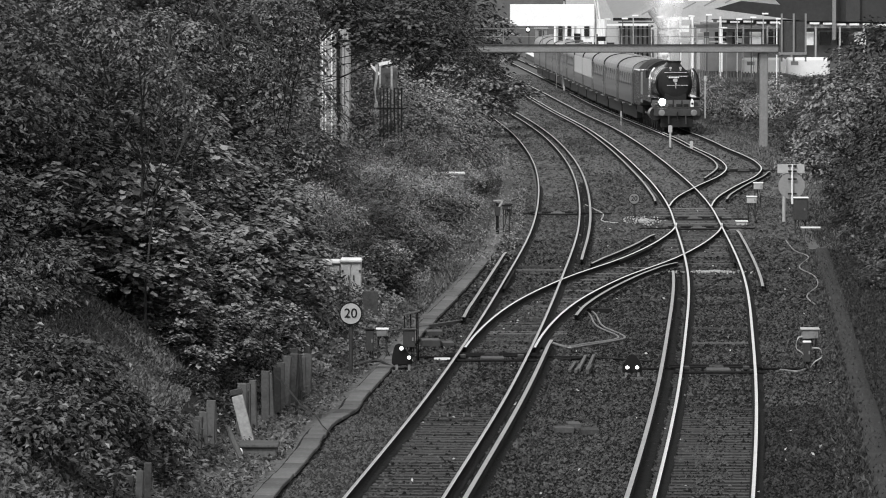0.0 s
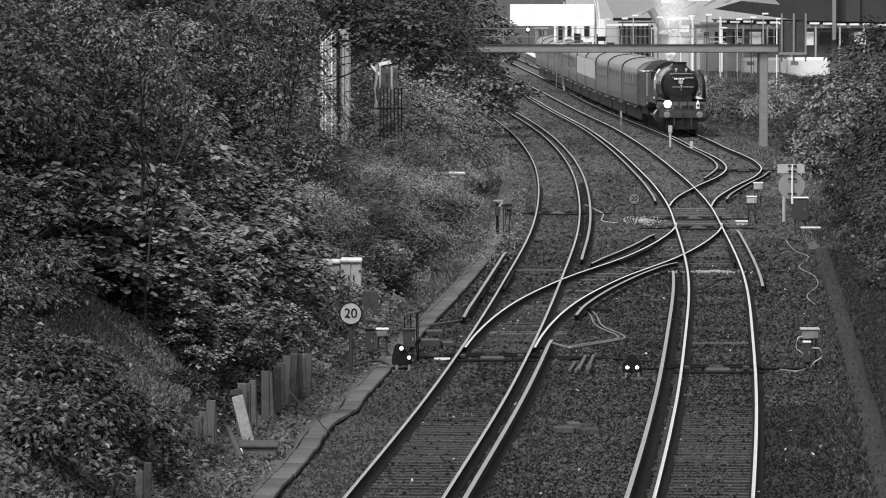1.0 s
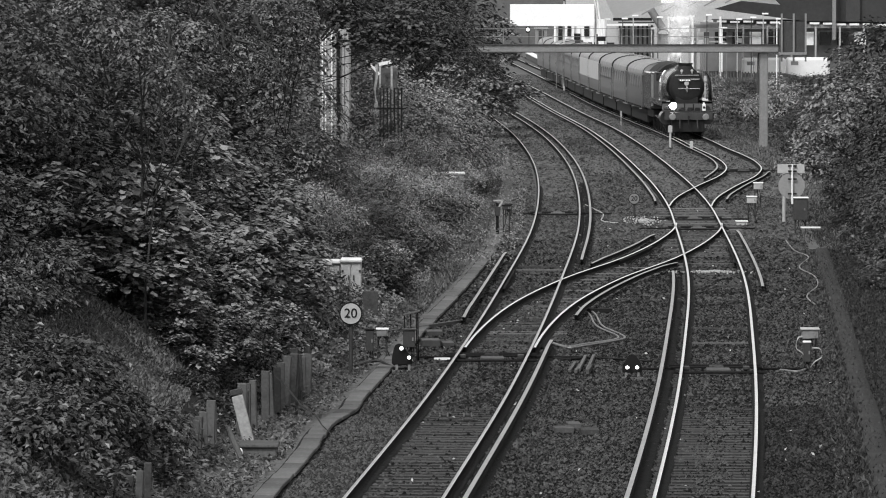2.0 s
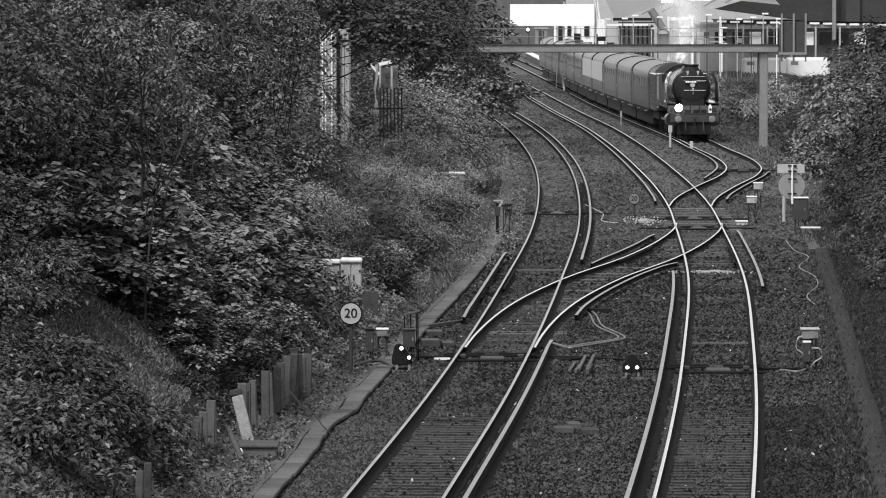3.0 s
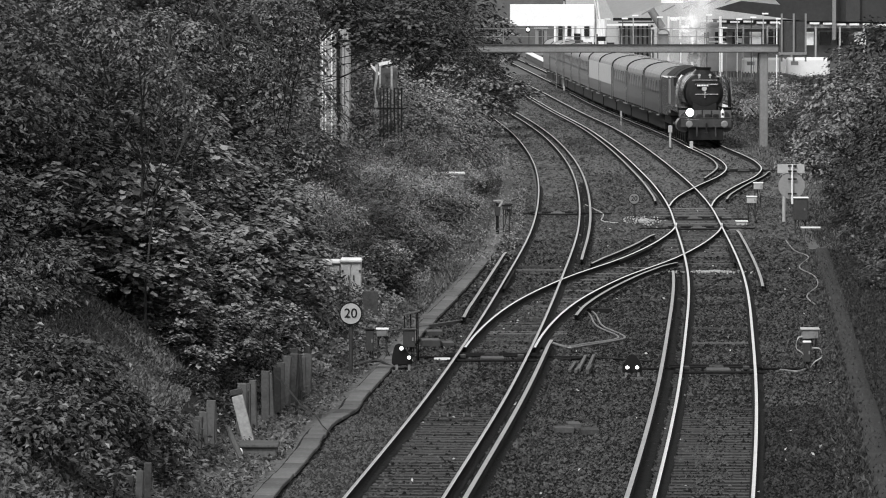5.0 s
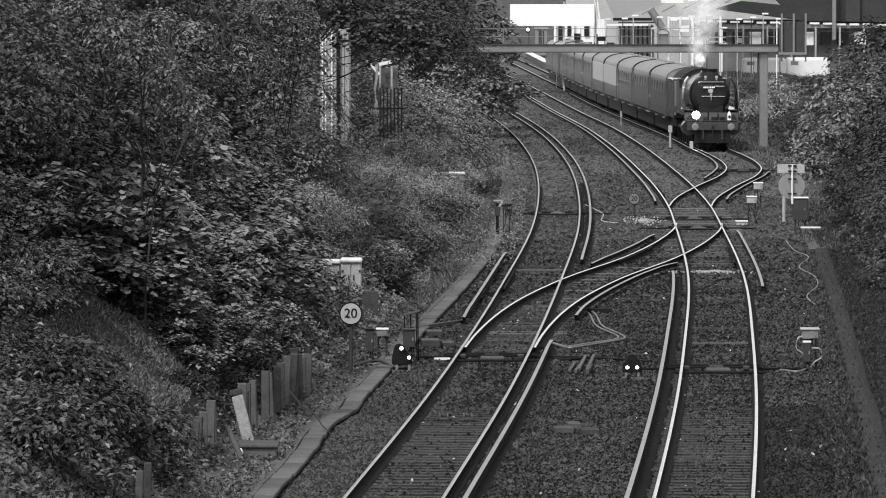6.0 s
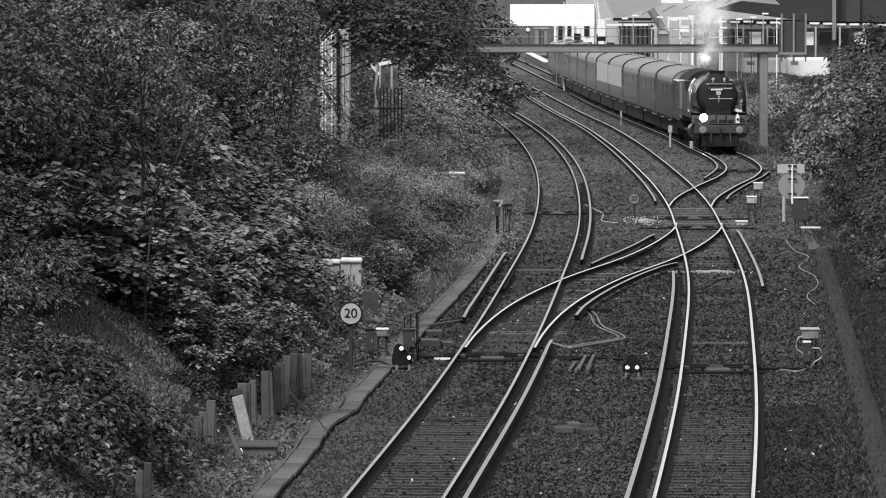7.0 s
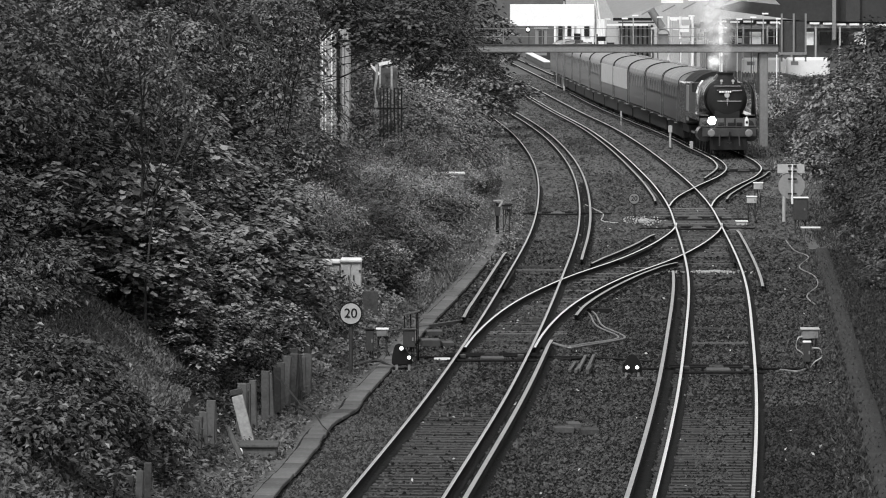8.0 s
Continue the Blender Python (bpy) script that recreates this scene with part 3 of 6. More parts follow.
    box(bm, (0.82, 0.8, 1.52), (0.17, 0.18, 0.36))
    rod(bm, (0.82, 0.8, 1.7), (0.82, 0.8, 1.8), 0.07, 0.03)
    soften(bm, 0.015)
    lamp = part("marker_lamp", bm, WHITE, e, "small white oil lamp")
    bm = bmesh.new()
    rod(bm, (0.82, 0.70, 1.54), (0.82, 0.68, 1.54), 0.06, n=14)
    part("lens", bm, DARKGLASS, lamp)
    return e


def tender():
    e = thing("tender", Matrix(), "dark green coal tender behind the locomotive", "tender")
    boxpart("frame", (0, 2.9, 0.95), (2.3, 5.4, 0.4), SOOT, e, "", 0.02)
    boxpart("tank", (0, 2.8, 2.2), (2.66, 5.4, 2.0), GREEN, e, "dark green water tank", 0.06)
    bm = bmesh.new()
    rod(bm, (0, 0.2, 2.45), (0, 5.4, 2.45), 1.3, n=36)
    bmesh.ops.bisect_plane(bm, geom=list(bm.verts) + list(bm.edges) + list(bm.faces), plane_co=(0, 0, 3.2), plane_no=(0, 0, 1), clear_inner=True)
    part("coal_load", bm, SOOT, e, "heaped coal")
    for y in (0.8, 2.2, 3.6, 5.0):
        WHEELS.append(wheelset(e, y, 0.6))
    return e


COACH_LEN = 15.5


def carriage():
    """A carriage with a bowed roof, doors, windows and underframe."""
    n = COACH_LEN
    e = thing("carriage", Matrix(), "dark painted railway carriage with a pale bowed roof", "railway carriage", "train carriages")
    prof = [(-1.35, 1.2), (-1.37, 1.6), (-1.37, 2.3), (-1.32, 3.02), (1.32, 3.02), (1.37, 2.3), (1.37, 1.6), (1.35, 1.2)]
    bm = bmesh.new()
    a = [bm.verts.new((x, 0.2, z)) for x, z in prof]
    b = [bm.verts.new((x, n - 0.2, z)) for x, z in prof]
    bm.faces.new(a)
    bm.faces.new(b[::-1])
    for i in range(len(prof)):
        j = (i + 1) % len(prof)
        bm.faces.new((a[j], a[i], b[i], b[j]))
    body = part("body", bm, MAROON, e, "dark carriage sides")
    bm = bmesh.new()
    m = 16
    ring = [(-1.34 * math.cos(math.pi * k / m), 3.0 + 0.68 * math.sin(math.pi * k / m) ** 0.8) for k in range(m + 1)]
    a = [bm.verts.new((x, 0.12, z)) for x, z in ring]
    b = [bm.verts.new((x, n - 0.12, z)) for x, z in ring]
    bm.faces.new(a)
    bm.faces.new(b[::-1])
    for i in range(m):
        bm.faces.new((a[i + 1], a[i], b[i], b[i + 1]))
    bm.faces.new((a[0], a[m], b[m], b[0]))
    roof = part("roof", bm, ROOFGREY, e, "pale grey bowed roof")
    for k in range(1, 5):
        y = n * k / 5
        bm = bmesh.new()
        box(bm, (0, y, 3.70), (0.36, 0.36, 0.12))
        soften(bm, 0.03)
        part("roof_vent", bm, ROOFGREY, roof)
    for y in (0.3, n - 0.3):
        bm = bmesh.new()
        for k in range(m):
            x0, z0 = ring[k]
            x1, z1 = ring[k + 1]
            rod(bm, (x0 * 1.01, y, z0 + 0.01), (x1 * 1.01, y, z1 + 0.01), 0.025, n=6)
        part("roof_rib", bm, SOOT, roof)
    for s in (-1, 1):
        for k in range(6):
            y = 2.0 + (n - 4) * k / 5
            boxpart("window", (s * 1.345, y, 2.5), (0.05, 1.15, 0.62), DULL_GLASS, body, "", 0.0)
            boxpart("window_frame", (s * 1.33, y, 2.5), (0.05, 1.3, 0.76), MAROON, body)
        for y in (0.85, n - 0.85):
            boxpart("door", (s * 1.375, y, 2.05), (0.03, 0.75, 1.8), MAROON, body, "", 0.008)
            boxpart("door_handle", (s * 1.40, y + 0.25, 1.95), (0.03, 0.05, 0.18), BRASS, body)
        for y in (0.85, n / 2, n - 0.85):
            boxpart("step", (s * 1.44, y, 1.1), (0.16, 0.4, 0.05), MIDGREY, e)
        boxpart("footboard", (s * 1.3, n / 2, 1.12), (0.2, n - 0.8, 0.05), SOOT, e)
        boxpart("solebar", (s * 1.1, n / 2, 1.0), (0.1, n - 0.5, 0.3), SOOT, e)
    boxpart("underframe", (0, n / 2, 0.66), (2.2, n - 1.0, 0.66), SOOT, e, "", 0.03)
    for y in (2.2, n - 2.2):
        boxpart("bogie", (0, y, 0.55), (2.1, 3.0, 0.32), SOOT, e, "", 0.04)
        boxpart("gangway", (0, 0.05 if y < 5 else n - 0.05, 2.05), (2.62, 0.42, 1.9), SOOT, e, "", 0.03)
    return e


engine, coal = locomotive(), tender()
first = carriage()
coaches = [first] + [copy_thing(first, Matrix()) for _ in range(10)]
for c in coaches[:6]:
    for y in (1.3, 3.1, COACH_LEN - 3.1, COACH_LEN - 1.3):
        WHEELS.append(wheelset(c, y, 0.5))
# Pale sheets stand in for the sky's reflection on two carriage sides.
for k, y, n in ((3, 7.9, 14.6), (4, 7.0, 13.4)):
    boxpart("side_panel", (-1.40, y, 2.48), (0.025, n, 1.15), PALE, coaches[k], "pale sheet painted as the sky's reflection along the side", 0.004)
for c in coaches[3:5]:
    c["label"] = "dark carriage with a pale painted reflection along its side"


def along_train(d0, back):
    """The point on the train's line that lies back metres behind the distance d0."""
    d = d0
    for _ in range(4):
        s = float(TRAIN_LINE(d0 + back) - TRAIN_LINE(d0)) / max(back, 0.01) if back > 0.01 else 0
        d = d0 + back / math.sqrt(1 + s * s)
    return Vector((float(TRAIN_LINE(d)), d, 0))


def vehicle_pose(front, p, q):
    a, b = along_train(front, p), along_train(front, q)
    way = (b - a).normalized()
    turn = Matrix.Rotation(math.atan2(-way.x, way.y), 4, "Z")
    return Matrix.Translation(a - way * p) @ turn, a


FRONT = line((0, 304.5), (1.5, 297.3), (3, 289.8), (4.5, 281.8), (6, 273.4), (8, 261.8))


# ---- steam: rigid puffs that rise from the chimney ----
def puff(seed, size, mat):
    """A bowl-shaped billow, one metre in radius before it is sized."""
    bm = bmesh.new()
    bmesh.ops.create_uvsphere(bm, u_segments=40, v_segments=24, radius=1, matrix=Matrix.Rotation(radians(90), 4, "X"))
    bmesh.ops.delete(bm, geom=[v for v in bm.verts if v.co.y > 0.05], context="VERTS")
    for v in bm.verts:
        v.co.y *= 0.35
        v.co.y += 0.16 * noise.noise(v.co * 2.3 + Vector((seed * 3.1, 0, 0)))
    ob = tagged(part("steam_puff", bm, mat, None, smooth=True), "drifting puff of white steam above the chimney", "steam", "exhaust steam")
    ob.scale = (size, size, size * 1.15)
    return ob


PUFFS = [(puff(k, 0.75 + 0.2 * k, STEAM), k) for k in range(6)] + [(puff(20, 0.4, DENSE_STEAM), -1)]


def motions():
    """Everything that moves: the train along its line, its wheels, and the steam."""
    times = [k * 0.25 for k in range(33)]
    vehicles = [(engine, 0, 3, 9)] + [(coal, 12.4, 0.8, 5.0)] + [(c, 18.3 + k * (COACH_LEN + 0.25), 2.2, COACH_LEN - 2.2) for k, c in enumerate(coaches)]
    for ob, gap, p, q in vehicles:
        walk(ob, [(t, vehicle_pose(float(FRONT(t)) + gap, p, q)[0]) for t in times])
    for ob, y, r in WHEELS:
        step = 0.1 if r < 0.7 else 0.2
        rows = []
        for k in range(int(8 / step) + 1):
            t = k * step
            turn = (304.5 - float(FRONT(t))) / r
            rows.append((t, Matrix.Translation((0, y, r)) @ Matrix.Rotation(turn, 4, "X")))
        walk(ob, rows)
    for ob, k in PUFFS:
        rows = []
        for t in times:
            top = vehicle_pose(float(FRONT(t)), 3, 9)[0] @ Vector((0, 3.3, 4.1))
            wob = Vector((0.2 * math.sin(1.7 * t + k * 1.3), 0, 0.2 * math.sin(2.3 * t + k * 2.1)))
            away = Vector((-0.5, 1.0, 0.2)) + wob * 0.3 if k < 0 else Vector((-0.3 + 0.05 * k, 1.2 + 1.5 * k, 0.45 + 0.62 * k)) + wob
            rows.append((t, Matrix.Translation(top + away) @ Matrix.Rotation(0.25 * math.sin(0.8 * t + k), 4, "Y")))
        walk(ob, rows)


# ---- cable bridge over the tracks ----
def cable_bridge():
    d = 283.0
    e = thing("cable_bridge", pose(0, d, 0), "grey steel girder bridge over the tracks on posts", "gantry")
    x0, x1 = 0.9, 16.75
    bm = bmesh.new()
    box(bm, ((x0 + x1) / 2, 0, 4.75), (x1 - x0, 0.7, 0.34))
    part("girder", bm, MIDGREY, e, "grey box girder")
    bm = bmesh.new()
    box(bm, ((x0 + x1) / 2, -0.36, 4.94), (x1 - x0, 0.12, 0.06))
    box(bm, ((x0 + x1) / 2, -0.36, 4.57), (x1 - x0, 0.14, 0.05))
    part("flange", bm, DARKGREY, e)
    for k, x in enumerate(np.linspace(x0 + 0.2, x1 - 0.2, 9)):
        rodpart("rail_post", (x, -0.3, 4.9), (x, -0.3, 5.75), 0.022, MIDGREY, e, n=6)
    for z in (5.35, 5.75):
        rodpart("handrail", (x0, -0.3, z), (x1, -0.3, z), 0.012, MIDGREY, e, n=6)
    for x in (x0 + 0.2, 16.05):
        bm = bmesh.new()
        box(bm, (x, 0, 2.2), (0.42, 0.4, 4.8))
        soften(bm, 0.03)
        part("post", bm, MIDGREY, e, "grey steel post")
    for x in (16.95, 17.55, 18.15):
        boxpart("frame_post", (x, 0, 5.3), (0.09, 0.09, 2.4), MIDGREY, e)
    boxpart("frame_panel", (17.55, 0.12, 5.3), (1.3, 0.05, 1.6), DARKGREY, e, "dark panel")
    boxpart("end_platform", (17.4, 0, 4.5), (1.6, 0.7, 0.12), MIDGREY, e)
    boxpart("brace_plate", (15.78, 0.1, 3.6), (0.08, 0.3, 2.2), DARKGREY, e)
    return e


cable_bridge()


# ---- station in the distance ----
def station():
    d = 430.0
    e = thing("station_footbridge", pose(0, d, 0), "white panelled station footbridge above the tracks", "footbridge")
    bm = bmesh.new()
    box(bm, (8.3, 0, 5.72), (6.4, 1.6, 1.66))
    soften(bm, 0.03)
    part("panel", bm, WHITE, e, "bright white side panel")
    for x in (9.2, 11.6):
        boxpart("post", (x, -0.3, 3.4), (0.12, 0.12, 6.8), PALE, e)
    boxpart("roof", (8.4, 0, 7.6), (7.2, 2.2, 0.12), DARKGREY, e)
    for k in range(2):
        rodpart("stair_stringer", (12.0 + k * 0.3, -0.4, 2.6), (11.45 + k * 0.15, -0.4, 7.6), 0.07, WHITE, e)
    sig = thing("signal_head", pose(9.6, 640, -1.5), "black signal head with a lit white lens on a post", "signal")
    rodpart("post", (0.12, 0.1, 0), (0.12, 0.1, 5.4), 0.06, DARKGREY, sig)
    boxpart("head", (0, 0, 4.62), (0.42, 0.2, 0.75), BLACKPAINT, sig, "", 0.05)
    rodpart("lens", (0, -0.10, 4.62), (0, -0.14, 4.62), 0.17, SIGNALGLOW, sig, "lit lens", n=18)
    cabin = thing("platform_cabin", pose(11.1, 640, 0), "small grey cabin on the platform", "cabin")
    boxpart("wall", (0, 0, 1.7), (1.3, 1.5, 3.0), MIDGREY, cabin)
    boxpart("roof", (0, 0, 3.25), (1.6, 1.8, 0.15), PALE, cabin)
    boxpart("door", (0, -0.77, 2.2), (0.6, 0.05, 1.6), DARKGREY, cabin)
    ramp = thing("platform_ramp", pose(0, 560, 0), "white edged end of a far platform", "platform")
    skew = Matrix.Rotation(math.atan2(0.64, 80), 4, "Z")
    boxpart("body", (10.15, 40, 0.15), (0.9, 80, 0.6), CONCRETE, ramp, "", 0.0, skew)
    boxpart("edge", (10.0, 40, 0.5), (0.7, 80, 0.1), WHITE, ramp, "white edge", 0.0, skew)
    # white station block with openings
    w = thing("station_block", pose(0, 452, 0), "white station block with dark openings and posts", "station building")
    boxpart("wall", (11.0, 1.0, 3.4), (4.2, 0.4, 3.8), WHITE, w, "bright white wall")
    for k, (x, z, sx, sz) in enumerate(((9.4, 4.2, 0.35, 1.6), (10.1, 4.4, 0.3, 1.0), (10.75, 3.9, 0.5, 0.5), (11.5, 4.5, 0.4, 1.2), (12.3, 3.7, 0.3, 0.8), (11.9, 3.3, 0.6, 0.3))):
        boxpart("window", (x, 0.74, z), (sx, 0.12, sz), DARKGLASS, w)
    for x in (8.95, 10.4, 12.0, 12.9):
        boxpart("post", (x, 0.55, 3.2), (0.14, 0.14, 4.2), WHITE, w)
    # platform canopy
    p = thing("platform_canopy", pose(0, 440, 0), "pale gabled platform canopy on white columns", "canopy")
    for a, c in (((13.3, 5.35), (19.0, 7.2)), ((19.0, 7.2), (26, 6.5))):
        bm = bmesh.new()
        vs = [bm.verts.new(q) for q in ((a[0], -4, a[1]), (c[0], -4, c[1]), (c[0], 26, c[1] + 1.6), (a[0], 26, a[1] + 1.6))]
        bm.faces.new(vs)
        bmesh.ops.solidify(bm, geom=list(bm.faces), thickness=0.12)
        part("roof", bm, PALE, p, "pale sheet roof")
    for k in range(5):
        boxpart("roof_bar", (15.8 + k * 1.6, -4.12, 6.0 + 0.22 * k), (0.10, 0.08, 1.1), MIDGREY, p, "", 0.0, Matrix.Rotation(radians(62), 4, "Y"))
    boxpart("fascia", (14.2, -4.2, 4.95), (3.2, 0.1, 0.16), WHITE, p, "white fascia")
    # Black strip drawn in place of the shaded gap under the roof.
    boxpart("fascia", (14.6, -4.2, 5.38), (3.0, 0.1, 0.22), BLACKPAINT, p, "black strip painted for the dark gap under the roof")
    boxpart("gable_board", (14.9, -4.15, 5.14), (2.8, 0.1, 0.12), DARKGREY, p)
    rodpart("drain_tube", (16.0, -4.6, 6.1), (16.9, -4.6, 4.7), 0.3, MIDGREY, p, "grey slanting tube", n=14)
    bm = bmesh.new()
    for k in range(8):
        t0 = math.pi * (k + 0.5) / 8
        box(bm, (16.95 + 0.45 * math.cos(t0), -4.5, 4.2 + 0.4 * math.sin(t0)), (0.10, 0.5, 0.19), Matrix.Rotation(-t0, 4, "Y"))
    box(bm, (16.95, -4.3, 3.6), (0.75, 0.2, 1.3))
    part("arched_shelter", bm, MIDGREY, p, "grey arched shelter")
    for x in (17.4, 18.3, 19.25, 21.4):
        rodpart("column", (x, -4, 0), (x, -4, 5.6), 0.10, WHITE, p, "white column")
    boxpart("lamp_box", (18.6, -4.3, 4.65), (0.75, 0.3, 0.5), WHITE, p, "white box")
    boxpart("cross_beam", (18.3, -4, 5.45), (1.9, 0.1, 0.2), WHITE, p)
    boxpart("end_wall", (15.0, 2, 3.2), (3.0, 0.3, 3.2), PALE, p)
    for k in range(8):
        boxpart("wall_rib", (13.8 + k * 0.36, 1.8, 3.4), (0.14, 0.1, 3.0), DARKGREY, p)
    # dark hall roof
    h = thing("station_hall", pose(0, 470, 0), "large dark station hall with a low pitched roof", "station building")
    bm = bmesh.new()
    outline = ((22.5, 6.05), (27, 7.4), (60, 9.5), (60, 4.7), (30, 5.05))
    front, back = [bm.verts.new((x, -0.6, z)) for x, z in outline], [bm.verts.new((x, 0.0, z)) for x, z in outline]
    bm.faces.new(front)
    bm.faces.new(back[::-1])
    for k in range(5):
        q = (k + 1) % 5
        bm.faces.new((front[q], front[k], back[k], back[q]))
    part("gable", bm, SLATE, h, "black gable cladding")
    boxpart("mast", (32.4, -1.4, 6), (0.3, 0.3, 5), MIDGREY, h)
    boxpart("loading_door", (34.0, -0.75, 6.2), (1.2, 0.3, 2.4), DARKGREY, h)
    boxpart("wall", (42, 8, 2.6), (40, 12, 4.6), MIDGREY, h, "grey wall")
    boxpart("roof", (44, 8, 5.0), (42, 15, 0.3), DARKGREY, h)
    rr = random.Random(9)
    for k in range(14):
        boxpart("fascia_panel", (22.0 + k * 1.1, -1.2, 5.05 - 0.025 * k + rr.uniform(-0.03, 0.05)), (0.8, 0.1, 0.16), WHITE, h, "white edge panel")
    boxpart("gutter", (34, -1.0, 4.62), (27, 0.14, 0.3), MIDGREY, h)
    for k in range(12):
        boxpart("window", (21.6 + k * 1.45, -0.4, 3.6), (0.95, 0.15, 1.1), DARKGLASS if k % 3 else WHITE, h)
    for k in range(9):
        boxpart("column", (20.9 + k * 2.0, -1.1, 2.3), (0.14, 0.14, 4.6), PALE, h)
    for z, t in ((2.75, 0.5), (3.35, 0.14), (3.7, 0.1)):
        boxpart("white_band", (21.6, -1.3, z), (3.6, 0.1, t), WHITE, h)
    boxpart("platform_wall", (20, 14, 3.4), (19, 0.3, 6.8), PALE, h, "pale back wall")
    boxpart("side_wall", (9.6, 240, 3.4), (11.0, 0.3, 7.4), CONCRETE, h, "grey far side wall")
    boxpart("platform", (21, -12, 0.35), (14, 50, 1.0), CONCRETE, h, "concrete platform edge", 0.03)
    v = thing("parked_van", pose(26.2, 462, -0.1), "white van parked beyond the fence", "van")
    boxpart("body", (0, 0, 1.3), (3.6, 1.8, 1.8), WHITE, v, "white body", 0.2)
    boxpart("windscreen", (-1.1, -0.92, 1.75), (0.6, 0.05, 0.3), MIDGREY, v)
    for x in (-1.1, 1.1):
        rodpart("wheel", (x, -0.95, 0.35), (x, -0.7, 0.35), 0.35, BLACKPAINT, v, n=18)
    w2 = copy_thing(v, pose(29.9, 464, -0.1))
    # clutter along the platforms
    rq = random.Random(14)
    for k in range(16):
        x = 12.6 + k * 0.85 + rq.uniform(-0.3, 0.3)
        y, hgt = rq.uniform(412, 438), rq.uniform(4.2, 5.6)
        lp = thing("platform_lamp", pose(x, y, 0.3), "slim platform lamp post with a pale head", "lamp post", "platform lamps")
        rodpart("post", (0, 0, 0), (0, 0, hgt), 0.045, rq.choice((WHITE, PALE, DARKGREY)), lp, n=6)
        boxpart("head", (0.15, 0, hgt), (0.45, 0.2, 0.12), WHITE, lp, "", 0.02)
    for k in range(12):
        x = 9.0 + k * 1.4 + rq.uniform(-0.4, 0.4)
        sb = thing("platform_sign", pose(x, rq.uniform(414, 440), 0.3), "small platform board on two stems", "sign", "platform signs")
        w, z = rq.uniform(0.4, 0.9), rq.uniform(2.4, 4.0)
        boxpart("board", (0, 0, z), (w, 0.06, rq.uniform(0.25, 0.5)), rq.choice((WHITE, DARKGREY, PALE, BLACKPAINT)), sb, "", 0.01)
        for s in (-1, 1):
            rodpart("stem", (s * w * 0.4, 0.04, 0), (s * w * 0.4, 0.04, z), 0.03, MIDGREY, sb, n=6)
    blk = thing("far_block", pose(15.2, 540, 0), "grey block of flats far behind the station", "building")
    boxpart("wall", (0, 3, 5), (5.5, 6, 10), MIDGREY, blk)
    for i in range(4):
        for k in range(2):
            boxpart("window", (-1.9 + i * 1.25, -0.02, 6.9 + k * 1.2), (0.7, 0.1, 0.7), DARKGLASS if (i + k) % 3 else WHITE, blk)
    for k in range(3):
        boxpart("roof_light", (17.6 + k * 2.1, 434.5, 6.75 + 0.16 * k), (1.7, 0.3, 0.22), WHITE, p, "white glazed strip").matrix_basis = Matrix.Translation((0, -440, 0))
    f = thing("paling_fence", pose(15, 402, BED), "dark upright palings behind the track", "fence")
    for k in range(44):
        boxpart("paling", (k * 0.21, 0, 1.0), (0.10, 0.04, 2.0), WOOD, f)
    boxpart("rail", (4.5, 0.04, 1.5), (9.3, 0.05, 0.08), WOOD, f)


station()


# ---- foliage ----
def leaf_cloud(points, outward, size, rng, droop=0.5, lobes=False, jitter=0.55):
    """Folded leaves at the points, turned up and outward; each is an island of its own."""
    n = len(points)
    up = np.array([0, 0, 1.0])
    nrm = outward * (0.3 if lobes else 0.55) + up * (0.95 if lobes else 0.75) + rng.normal(0, jitter, (n, 3))
    nrm /= np.linalg.norm(nrm, axis=1)[:, None]
    way = outward + rng.normal(0, 0.7, (n, 3)) - up * droop
    way -= nrm * np.sum(way * nrm, axis=1)[:, None]
    way /= np.linalg.norm(way, axis=1)[:, None] + 1e-9
    side = np.cross(nrm, way)
    s = (size * rng.uniform(0.6, 1.35, n))[:, None]
    if lobes:
        shape = [(0, 0.42, 0.05), (0, 0, 0), (0.5, 0.1, 0.05), (0.36, 0.4, 0.03), (0.44, 0.82, -0.06), (0, 1.08, -0.14), (-0.44, 0.82, -0.06), (-0.36, 0.4, 0.03), (-0.5, 0.1, 0.05)]
        tri = [(0, 1 + k, 1 + (k + 1) % 8) for k in range(8)]
    else:
        shape = [(0, 0, 0), (0.30, 0.45, 0.09), (0, 1.0, -0.10), (-0.30, 0.45, 0.09)]
        tri = [(0, 1, 2), (0, 2, 3)]
    v = np.stack([points + s * (side * a + way * b + nrm * c) for a, b, c in shape], axis=1).reshape(-1, 3)
    f = (np.arange(n)[:, None, None] * len(shape) + np.array(tri)[None]).reshape(-1, 3)
    return v, f


def lobe_points(rng, centre, radii, n, shell=0.45):
    d = rng.normal(0, 1, (n, 3))
    d /= np.linalg.norm(d, axis=1)[:, None]
    d[:, 2] = np.where(d[:, 2] < -0.35, -d[:, 2], d[:, 2])
    r = 1 - shell * rng.random(n) ** 1.6
    bumps = 1 + 0.18 * np.sin(5 * d[:, 0] + centre[0] * 7) * np.sin(4 * d[:, 2] + centre[1] * 5) + 0.12 * np.sin(9 * d[:, 1] + 3 * centre[2])
    return np.asarray(centre) + d * np.asarray(radii) * (r * bumps)[:, None], d


